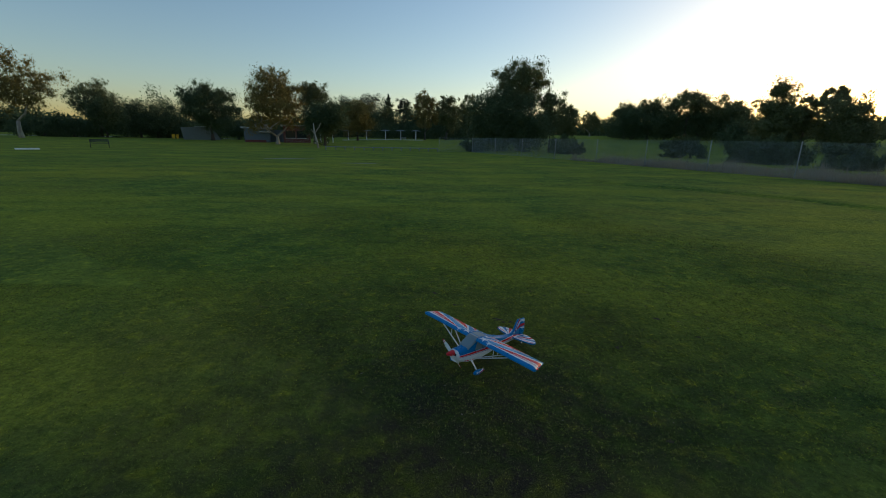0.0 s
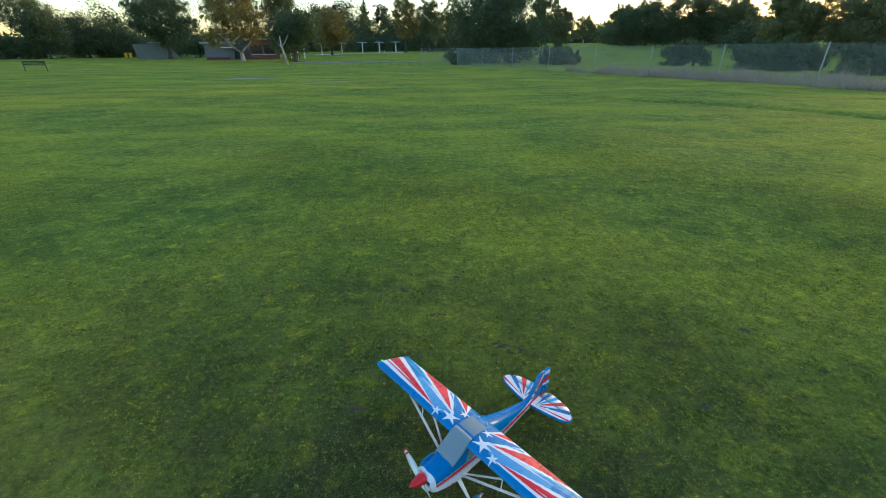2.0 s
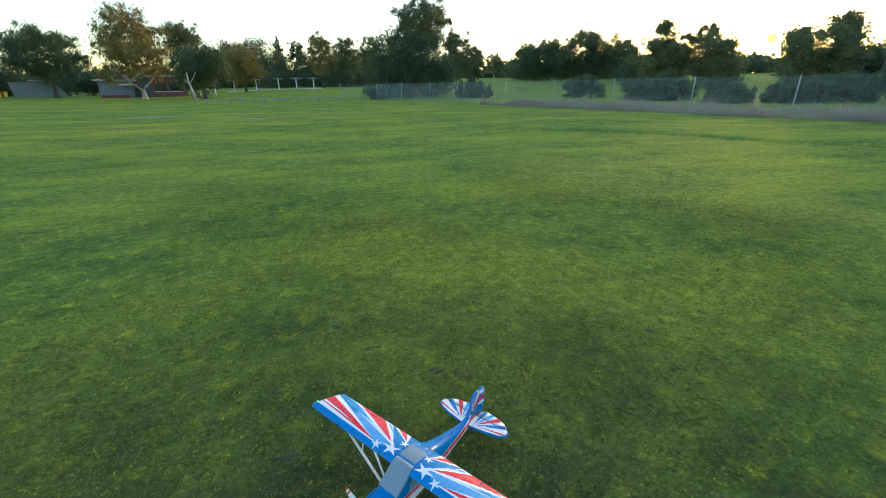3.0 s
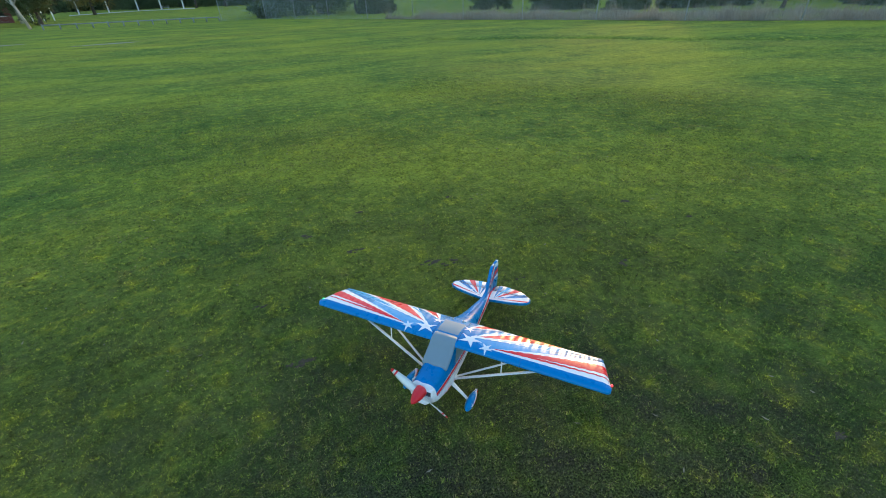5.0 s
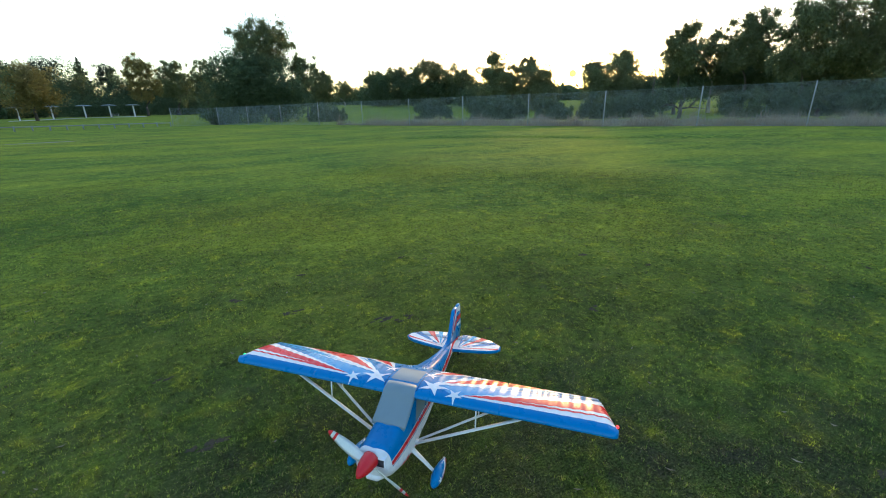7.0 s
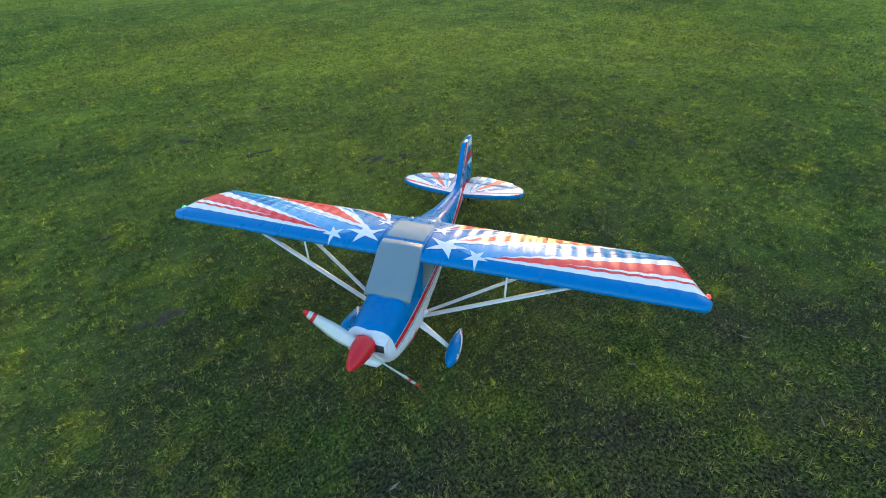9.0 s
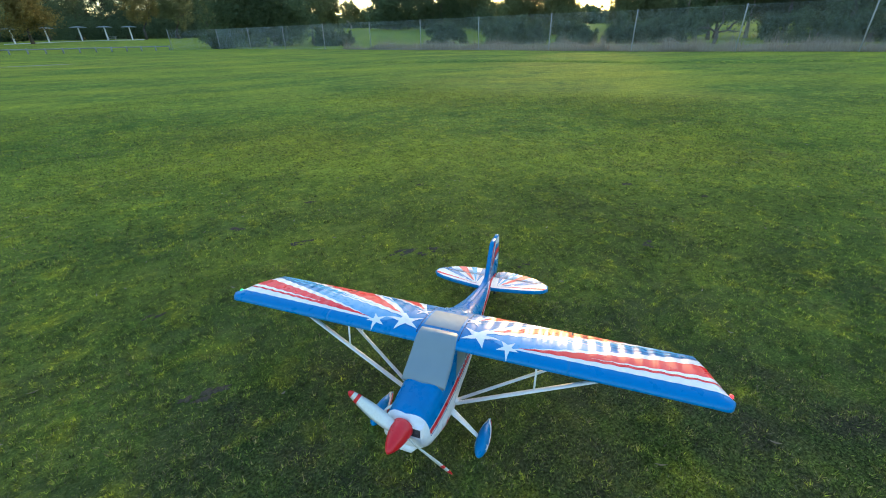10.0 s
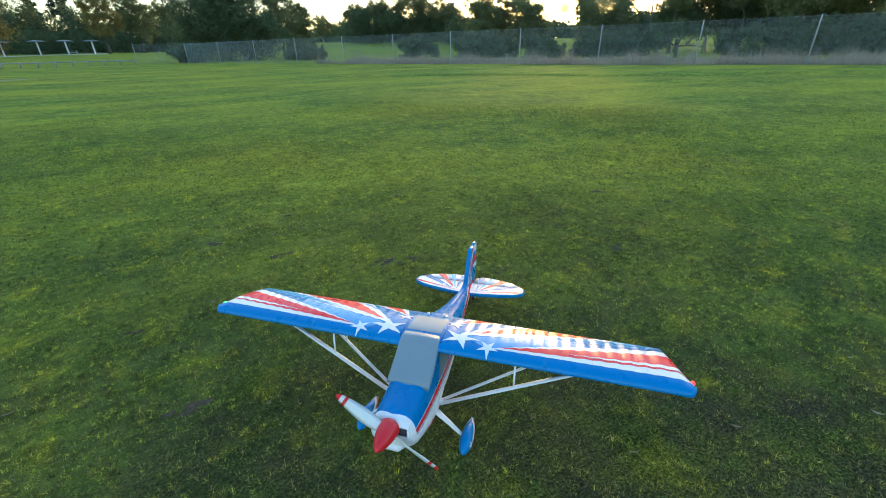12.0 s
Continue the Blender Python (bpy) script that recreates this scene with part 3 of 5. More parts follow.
xs = [0.188 - 0.788 * k / 90 for k in range(91)]
body = part("fuselage", loft(bmesh.new(), [fuselage_ring(x) for x in xs]), M_FUSE, plane, "blue and white fuselage with a red side stripe")
for side in (1, -1):

    def panel(name, outline, material, lift=0.0006, parent=body):
        decal(name, outline, lambda x, z: side * (side_y(x, z) + lift), material, parent, 0.0, 0.012, 0.012, (0, 2))

    panel("side_window", [(-0.006, -0.018), (-0.060, -0.016), (-0.060, -0.078), (0.016, -0.082)], M_GREY)
    panel("side_window", [(-0.066, -0.016), (-0.130, -0.022), (-0.118, -0.070), (-0.066, -0.078)], M_GREY)
    for k in range(7):
        x0 = 0.0 - k * 0.016
        panel("stripe_mark", [(x0, -0.0885 + k * 0.0006), (x0 - 0.010, -0.0877 + k * 0.0006), (x0 - 0.011, -0.0937 + k * 0.0006), (x0 - 0.001, -0.0945 + k * 0.0006)], M_PALE, 0.0008)
    for k, (w, h) in enumerate(((0.009, 0.016), (0.006, 0.013), (0.012, 0.018), (0.006, 0.012), (0.004, 0.012), (0.005, 0.014), (0.006, 0.012), (0.005, 0.011), (0.005, 0.011))):
        x0 = 0.118 - k * 0.0115
        z0 = -0.1505 - k * 0.0004
        panel("lettering_bar", [(x0, z0), (x0 - w, z0 + 0.0005), (x0 - w - 0.002, z0 + h * 0.7), (x0 - 0.002, z0 + h * 0.7)], M_RED, 0.0008)
    for k in range(3):
        panel("stripe", [(-0.25 - k * 0.07, -0.098 + k * 0.006), (-0.50, -0.086 + k * 0.004), (-0.50, -0.090 + k * 0.003)], (M_WHITE, M_RED, M_WHITE)[k], 0.0008)
    # air intake in the cowl: frame lip and dark mesh
    lip = bmesh.new()
    for z0, z1, y0, y1 in ((-0.080, -0.0765, 0.014, 0.041), (-0.1045, -0.101, 0.014, 0.038), (-0.101, -0.080, 0.012, 0.0155), (-0.101, -0.080, 0.0375, 0.041)):
        box(lip, 0.172, 0.1915, *sorted((side * y0, side * y1)), z0, z1, 0.001)
    part("intake_lip", lip, M_WHITE, body)
    part("intake", boxed(0.170, 0.1893, *sorted((side * 0.0155, side * 0.0375)), -0.101, -0.080), M_MESH, body, "dark mesh air intake")
scoop = loft(bmesh.new(), [[(x, y * w, z) for y, z in ((-1, -0.140), (1, -0.140), (0.8, low), (-0.8, low))] for x, w, low in ((0.186, 0.019, -0.150), (0.155, 0.026, -0.164), (0.100, 0.028, -0.168))])
part("chin_scoop", scoop, M_WHITE, body, "white chin scoop")

# windscreen, wrapped over the front of the cabin up to the wing
rings = []
for x, z, w in ((0.088, -0.0515, 0.0505), (0.072, -0.0410, 0.0508), (0.052, -0.0275, 0.051), (0.032, -0.0110, 0.050), (0.022, 0.0000, 0.0495), (0.012, 0.0085, 0.049), (0.000, 0.0135, 0.0485), (-0.014, 0.0165, 0.048)):
    low = z - 0.0095
    rings.append([(x, -w, low), (x, -w, z - 0.008), (x, -w + 0.002, z - 0.003), (x, -w + 0.006, z), (x, 0, z + 0.001), (x, w - 0.006, z), (x, w - 0.002, z - 0.003), (x, w, z - 0.008), (x, w, low)])
part("windscreen", loft(bmesh.new(), rings), M_GREY, body, "matt grey windscreen")

# spinner and propeller
AXIS = -0.0845
rings = []
for k in range(15):
    u = k / 14
    r = 0.0225 * max(0.0, 1 - (u * 0.985) ** 1.65) ** 0.62 if u < 1 else 0.003
    rings.append([(0.190 + 0.066 * u, r * math.cos(a), AXIS + r * math.sin(a)) for a in (2 * math.pi * i / 28 for i in range(28))])
part("spinner", loft(bmesh.new(), rings), M_SPIN, plane, "glossy red pointed spinner")
prop_turn = math.atan2(0.0615, -0.104)
for side in (0, 1):
    a = prop_turn + math.pi * side
    out, across = Vector((0, math.cos(a), math.sin(a))), Vector((0, -math.sin(a), math.cos(a)))

    def blade(r0, r1, steps, grow=0.0):
        rings = []
        for k in range(steps + 1):
            r = r0 + (r1 - r0) * k / steps
            u = r / 0.127
            chord = (0.0105 + 0.018 * math.sin(math.pi * min(1, u * 0.95) ** 0.8)) * (1 if u < 0.9 else math.sqrt(max(0.02, 1 - ((u - 0.9) / 0.1) ** 2)))
            twist = radians(46 - 30 * u)
            w = across * math.cos(twist) + Vector((1, 0, 0)) * math.sin(twist)
            t = across * -math.sin(twist) + Vector((1, 0, 0)) * math.cos(twist)
            mid = Vector((0.204, 0, AXIS)) + out * r
            thick = 0.0022 * (1.35 - u)
            rings.append([mid + w * (chord * 0.5 + grow) * c + t * (thick + grow) * s for c, s in ((1, 0), (0.5, 0.8), (-0.3, 1), (-1, 0), (-0.3, -0.5), (0.5, -0.4))])
        return loft(bmesh.new(), rings)

    b = part("propeller_blade", blade(0.012, 0.1265, 22), M_PROP, plane, "pale grey propeller blade with red bands")
    part("red_band", blade(0.101, 0.108, 3, 0.0004), M_SPIN, b, "red band")
    part("red_tip", blade(0.1165, 0.1267, 4, 0.0004), M_SPIN, b, "red tip")

# landing gear
for side in (1, -1):
    leg = tubed([(0.050, side * 0.030, -0.138), (0.050, side * 0.056, -0.146), (0.046, side * 0.090, -0.178), (0.041, side * 0.124, -0.213)], [0.011, 0.0105, 0.008, 0.006], 10, 0.4)
    part("landing_gear_leg", leg, M_STRUT, plane, "white landing gear leg")
    rings = []
    for k in range(23):
        u = k / 22
        r = math.sin(math.pi * u ** 0.72) ** 0.75 if 0 < u < 1 else 0.03
        drop = -0.004 + 0.006 * u
        rings.append([(0.088 - 0.116 * u, side * 0.131 + 0.0155 * r * math.cos(a), -0.214 + drop + 0.0205 * r * math.sin(a)) for a in (2 * math.pi * i / 20 for i in range(20))])
    pant = part("wheel_pant", loft(bmesh.new(), rings), M_BLUE, plane, "blue teardrop wheel pant with star and stripes")

    def pant_y(x, z):
        u = min(0.995, max(0.005, (0.088 - x) / 0.116))
        r = math.sin(math.pi * u ** 0.72) ** 0.75
        v = (z + 0.214 - (-0.004 + 0.006 * u)) / (0.0205 * r)
        return 0.0155 * r * math.sqrt(max(0.02, 1 - min(1, v * v)))

    for face in (1, -1):
        lay = lambda x, z: side * 0.131 + face * (pant_y(x, z) + 0.0006)  # noqa: E731
        decal("star", star_points(0.060, -0.214, 0.011, 0.4), lay, M_WHITE, pant, 0.0, 0.004, 0.004, (0, 2))
        decal("stripe", [(0.048, -0.207), (-0.014, -0.199), (-0.014, -0.204), (0.048, -0.214)], lay, M_WHITE, pant, 0.0, 0.006, 0.004, (0, 2))
        decal("stripe", [(0.048, -0.216), (-0.018, -0.206), (-0.016, -0.212), (0.046, -0.223)], lay, M_RED, pant, 0.0, 0.006, 0.004, (0, 2))
    wheel = bmesh.new()
    bmesh.ops.create_cone(wheel, cap_ends=True, segments=24, radius1=0.022, radius2=0.022, depth=0.015, matrix=Matrix.Translation((0.041, side * 0.131, -0.2205)) @ pose(0, 0, 0, 90, 0, 0))
    bmesh.ops.bevel(wheel, geom=[e for e in wheel.edges if len(e.link_faces) == 2 and max(len(f.verts) for f in e.link_faces) > 4], offset=0.004, segments=2, affect="EDGES")
    part("wheel", wheel, M_BLACK, plane, "black foam wheel")

    # wing struts with jury struts
    foot = Vector((0.030, side * 0.056, -0.142))
    front, rear = Vector((-0.006, side * 0.362, wing_under(-0.006, 0.362))), Vector((-0.086, side * 0.335, wing_under(-0.086, 0.335)))
    f = part("wing_strut", tubed([foot, foot.lerp(front, 0.5), front], [0.0062] * 3, 10, 0.5), M_STRUT, plane, "white wing strut")
    part("strut_fitting", tubed([foot - Vector((0.006, side * 0.006, 0)), foot + Vector((-0.006, side * 0.008, 0.003))], [0.008, 0.008], 10), M_STRUT, f)
    part("wing_strut", tubed([foot + Vector((-0.012, 0, 0)), rear], [0.0048, 0.0048], 10, 0.5), M_STRUT, plane, "white wing strut")
    fm, rm = foot.lerp(front, 0.56), (foot + Vector((-0.012, 0, 0))).lerp(rear, 0.60)
    for p, dx in ((fm, 0.0), (rm, 0.0)):
        part("jury_strut", tubed([p, (p.x + dx, p.y, wing_under(p.x, p.y))], [0.0022, 0.0022], 8), M_STRUT, plane)

# tail: fin with dorsal fairing, rudder, stabiliser, elevators
def plate(outline, thick, axis, z=0.0):
    """A flat part with softened edges: outline in (x, other)."""
    bm = bmesh.new()
    spot = (lambda u, v, h: (u, h, v)) if axis == "fin" else (lambda u, v, h: (u, v, z + h))
    cx, cv = sum(p[0] for p in outline) / len(outline), sum(p[1] for p in outline) / len(outline)
    layers = []
    for h, grow in ((-1, 0.985), (-0.4, 1.0), (0.4, 1.0), (1, 0.985)):
        layers.append([spot(cx + (u - cx) * grow, cv + (v - cv) * grow, h * thick / 2) for u, v in outline])
    return loft(bm, layers)


fin_line = [(-0.215, -0.026), (-0.28, -0.040), (-0.36, -0.052), (-0.43, -0.056), (-0.468, -0.048), (-0.488, -0.010), (-0.505, 0.028), (-0.519, 0.052), (-0.526, 0.057), (-0.556, 0.059), (-0.556, -0.085), (-0.45, -0.085), (-0.3, -0.07), (-0.215, -0.045)]
fin = part("fin", plate(fin_line, 0.0125, "fin"), M_BLUE, plane, "blue swept fin with star and rays")
rudder_line = [(-0.558, 0.059), (-0.598, 0.061), (-0.607, 0.057), (-0.616, 0.0), (-0.622, -0.05), (-0.614, -0.095), (-0.558, -0.100)]
rudder = part("rudder", plate(rudder_line, 0.011, "fin"), M_BLUE, plane, "blue rudder with red and white rays")
for side in (1, -1):

    def flank(name, outline, material, parent, lift):
        bm = bmesh.new()
        bm.faces.new([bm.verts.new((x, side * lift, z)) for x, z in outline])
        part(name, bm, material, parent, smooth=False)

    flank("ray", [(-0.480, -0.045), (-0.510, 0.030), (-0.525, 0.054)], M_WHITE, fin, 0.0068)
    flank("ray", [(-0.486, -0.045), (-0.531, 0.055), (-0.546, 0.056)], M_RED, fin, 0.0068)
    flank("ray", [(-0.490, -0.046), (-0.550, 0.056), (-0.555, 0.036)], M_WHITE, fin, 0.0068)
    flank("ray", [(-0.495, -0.047), (-0.555, 0.015), (-0.555, -0.012)], M_RED, fin, 0.0068)
    flank("ray", [(-0.560, 0.056), (-0.603, 0.055), (-0.611, 0.028), (-0.560, 0.036)], M_WHITE, rudder, 0.0061)
    flank("ray", [(-0.560, 0.014), (-0.612, 0.015), (-0.615, -0.008), (-0.560, -0.010)], M_RED, rudder, 0.0061)
    flank("ray", [(-0.560, -0.016), (-0.616, -0.018), (-0.618, -0.036), (-0.560, -0.026)], M_WHITE, rudder, 0.0061)
    flank("star", star_points(-0.488, -0.052, 0.014, 0.6), M_WHITE, fin, 0.0073)
    flank("star", star_points(-0.512, -0.030, 0.009, 0.2), M_WHITE, fin, 0.0073)

STAB = -0.086
for side in (1, -1):
    stab_line = [(x, side * y) for x, y in ((-0.452, 0.004), (-0.462, 0.06), (-0.474, 0.12), (-0.486, 0.160), (-0.500, 0.187), (-0.520, 0.2), (-0.545, 0.196), (-0.558, 0.182), (-0.545, 0.160), (-0.545, 0.004))]
    stab = part("stabiliser", plate(stab_line, 0.010, "flat", STAB), M_BLUE, plane, "white, blue and red tailplane")
    elev_line = [(x, side * y) for x, y in ((-0.548, 0.012), (-0.548, 0.158), (-0.562, 0.178), (-0.585, 0.150), (-0.598, 0.105), (-0.606, 0.06), (-0.606, 0.035), (-0.590, 0.012))]
    elev = part("elevator", plate(elev_line, 0.008, "flat", STAB), M_WHITE, plane, "white elevator with red and blue rays")

    def lay(name, outline, material, parent, lift):
        bm = bmesh.new()
        bm.faces.new([bm.verts.new((x, side * y, STAB + lift)) for x, y in outline])
        part(name, bm, material, parent, smooth=False)

    lay("ray", [(-0.460, 0.02), (-0.467, 0.06), (-0.479, 0.12), (-0.491, 0.160), (-0.504, 0.184), (-0.520, 0.195), (-0.541, 0.191), (-0.551, 0.180), (-0.543, 0.158), (-0.543, 0.01), (-0.480, 0.012)], M_WHITE, stab, 0.0056)
    root = (-0.474, 0.036)
    hinge = -0.5445
    for a, b, paint in (((-0.506, 0.187), (-0.521, 0.195), M_RED), ((-0.552, 0.180), (-0.575, 0.160), M_BLUE), ((-0.590, 0.134), (-0.598, 0.106), M_RED), ((-0.602, 0.086), (-0.605, 0.066), M_CYAN), ((-0.605, 0.046), (-0.597, 0.024), M_BLUE)):
        if a[0] > hinge:
            lay("ray", [root, a, b], paint, stab, 0.0062)
            continue
        cut = [(hinge, root[1] + (p[1] - root[1]) * (hinge - root[0]) / (p[0] - root[0])) for p in (a, b)]
        lay("ray", [root, *cut], paint, stab, 0.0062)
        cut = [(hinge - 0.004, root[1] + (p[1] - root[1]) * (hinge - 0.004 - root[0]) / (p[0] - root[0])) for p in (a, b)]
        lay("ray", [cut[0], a, b, cut[1]], paint, elev, 0.0046)
    lay("star", star_points(-0.484, 0.045, 0.013, 0.3), M_WHITE, stab, 0.0068)
    lay("star", star_points(-0.500, 0.085, 0.010, 0.1), M_WHITE, stab, 0.0068)
    lay("hinge_line", [(-0.5445, 0.010), (-0.5445, 0.160), (-0.5485, 0.160), (-0.5485, 0.010)], M_SEAM, stab, 0.0066)
    lay("hinge_line", [(-0.548, 0.158), (-0.564, 0.180), (-0.567, 0.177), (-0.550, 0.156)], M_SEAM, stab, 0.0066)
part("tail_wheel_strut", tubed([(-0.575, 0, -0.10), (-0.590, 0, -0.135), (-0.598, 0, -0.160)], [0.0025] * 3, 8), M_BLACK, plane, "black wire tail wheel strut")
wheel = bmesh.new()
bmesh.ops.create_cone(wheel, cap_ends=True, segments=16, radius1=0.012, radius2=0.012, depth=0.008, matrix=Matrix.Translation((-0.600, 0.006, -0.1625)) @ pose(0, 0, 0, 90, 0, 0))
tw = part("tail_wheel", wheel, M_BLACK, plane, "small black tail wheel")
hub = bmesh.new()
bmesh.ops.create_cone(hub, cap_ends=True, segments=12, radius1=0.005, radius2=0.005, depth=0.010, matrix=Matrix.Translation((-0.600, 0.006, -0.1625)) @ pose(0, 0, 0, 90, 0, 0))
part("hub", hub, M_STRUT, tw)


# ---- trees ----
LEAVES = {"leaf": M_LEAF, "warm_lit": M_LEAF_SUNLIT, "dark": M_LEAF_DARK, "pine": M_PINE}


def leaf_cloud(g, clumps, count, size, hollow=0.35, feathery=False):
    """Many small leaf blades scattered through clumps (centre, radii)."""
    c = np.array([k[0] for k in clumps])
    rad = np.array([k[1] for k in clumps])
    weight = rad[:, 0] * rad[:, 1] * rad[:, 2]
    weight = weight**0.75 / (weight**0.75).sum()
    pick = g.choice(len(clumps), count, p=weight)
    way = g.normal(size=(count, 3))
    way /= np.linalg.norm(way, axis=1)[:, None]
    depth = hollow + (1 - hollow) * g.random(count) ** 0.5
    depth *= 1 + 0.28 * np.sin(way[:, 0] * 5 + pick) * np.sin(way[:, 2] * 6 + pick * 1.7) + 0.12 * g.normal(size=count)
    if feathery:
        depth = np.minimum(np.abs(g.normal(size=count)) * 0.7, 0.9 + 0.4 * g.random(count))
    p = c[pick] + way * depth[:, None] * rad[pick]
    a = g.normal(size=(count, 3)) * ((0.7, 0.7, 1.3) if feathery else (1, 1, 1))
    a /= np.linalg.norm(a, axis=1)[:, None]
    b = np.cross(a, g.normal(size=(count, 3)))
    b /= np.linalg.norm(b, axis=1)[:, None]
    s = size * (0.55 + 0.9 * g.random(count))[:, None]
    verts = np.stack([p - a * s, p + b * s * (0.6 if feathery else 0.75), p + a * s], 1).reshape(-1, 3)
    return verts, np.arange(count * 3).reshape(-1, 3)


def spread(g, count, low, high, inner):
    """Points well apart from one another in a shell of the unit ball between two heights."""
    tries = g.normal(size=(count * 30, 3))
    tries /= np.linalg.norm(tries, axis=1)[:, None]
    tries *= (inner + (1 - inner) * g.random(len(tries)) ** 0.6)[:, None]
    tries = tries[(tries[:, 2] > low) & (tries[:, 2] < high)]
    chosen = [tries[0]]
    gap = np.linalg.norm(tries - chosen[0], axis=1)
    while len(chosen) < count:
        k = int(np.argmax(gap * (0.8 + 0.4 * g.random(len(gap)))))
        chosen.append(tries[k])
        gap = np.minimum(gap, np.linalg.norm(tries - tries[k], axis=1))
    return chosen


def bunch(g, clumps, hub, r, flat, pieces):
    """A tuft of foliage: small clumps gathered over one branch end, fuller above than below."""
    for _ in range(pieces):
        off = g.normal(size=3) * r * 0.5
        off[2] *= flat
        q = r * (0.45 + 0.35 * g.random())
        clumps.append(((hub[0] + off[0], hub[1] + off[1], hub[2] + off[2]), (q, q, q * (0.5 + 0.5 * flat))))


def tree(name, az, far, height, width, style, leaf, label, seed, bark=M_BARK, count=4200, lean=0.0, clear=0.3, group="", size=0.3):
    g = np.random.default_rng(seed)
    spot = at_bearing(az, far)
    spot.z = float(ground_z(spot.x, spot.y)) - 0.05
    top = thing(name, Matrix.Translation(spot) @ pose(0, 0, 0, 0, 0, -az), label, "tree" if style != "bush" else "shrub", group)
    clumps, hubs = [], []
    low = height * clear
    mid_z, half = (height + low) / 2, (height - low) / 2
    if style in ("gum", "lace"):
        n = int(20 + width * 1.1) if style == "gum" else int(14 + width)
        cover = 2.7 if style == "gum" else 1.6
        r = width * 0.5 * math.sqrt(cover / n)
        reach = 1 - r * 0.9 / (width * 0.5)
        rise = 1 - min(0.5, r * 0.6 / half)
        for p in spread(g, n, -0.8, 1.0, 0.35):
            taper = 1 - 0.12 * max(p[2], 0.0)
            hub = (lean * (mid_z + half * p[2]) + p[0] * reach * taper * width * 0.5, p[1] * reach * taper * width * 0.5, mid_z + half * p[2] * rise)
            hubs.append(hub)
            bunch(g, clumps, hub, r * (0.7 + 0.6 * g.random()), 0.85, 6)
    elif style == "dense":
        n = int(16 + width * 1.2)
        r = width * 0.5 * math.sqrt(6.5 / n)
        for k, p in enumerate(spread(g, n, -0.9, 1.0, 0.45)):
            hub = (lean * mid_z + p[0] * width * 0.39, p[1] * width * 0.39, mid_z + half * p[2] * 0.84)
            if k % 2:
                hubs.append(hub)
            bunch(g, clumps, hub, r * (0.65 + 0.6 * g.random()), 0.9, 5)
    elif style == "pine":
        for k in range(12):
            u = k / 11
            r = width * 0.5 * (1 - u) ** 0.8 * (0.7 + 0.5 * g.random()) + width * 0.06
            a = k * 2.4
            clumps.append(((r * 0.3 * math.cos(a), r * 0.3 * math.sin(a), height * (clear + (0.97 - clear) * u)), (r, r, height * 0.055)))
    else:
        for k in range(int(9 + width * 2)):
            a, ring = k * 2.4 + g.random(), width * 0.46 * math.sqrt(g.random())
            dome = math.sqrt(max(0.05, 1 - (ring / (width * 0.5)) ** 2))
            z = height * dome * (0.1 + 0.75 * g.random() ** 0.8)
            bunch(g, clumps, (ring * math.cos(a), ring * math.sin(a) * 0.7, z), width * 0.17 * (0.6 + 0.8 * g.random()), 1.0, 5)
    bm = bmesh.new()
    foot = width * 0.022 + 0.05
    fork = max(height * (clear * 0.8 if style != "pine" else 0.9), 0.4)
    pts = [(0, 0, 0), (lean * fork * 0.4 + 0.1 * g.normal(), 0.05 * g.normal(), fork * 0.5), (lean * fork, 0, fork)]
    tube(bm, pts, [foot * 1.5, foot, foot * 0.8], 8)
    if style != "bush":
        nodes = [(Vector(pts[-1]), foot * 0.8)]
        for c in sorted(hubs or [k[0] for k in clumps[::2]], key=lambda p: p[2]):
            c = Vector(c)
            start, thick = min(nodes, key=lambda n: (n[0] - c).length + (3.0 if n[0].z > c.z else 0.0))
            mid = start.lerp(c, 0.5) + Vector((0.03 * width * g.normal(), 0.03 * width * g.normal(), -0.03 * (c - start).length))
            tube(bm, [start, mid, c], [thick * 0.75, thick * 0.6, thick * 0.42], 5)
            nodes += [(mid, thick * 0.6), (c, thick * 0.42)]
    part("trunk", bm, bark, top)
    verts, quads = leaf_cloud(g, clumps, int(count * 3.0), size * (far / 100) ** 0.5, 0.3, style in ("gum", "lace", "bush"))
    verts[:, 2] = np.maximum(verts[:, 2], 0.05)
    raw_mesh("crown", verts, quads, LEAVES[leaf], top)
    return top


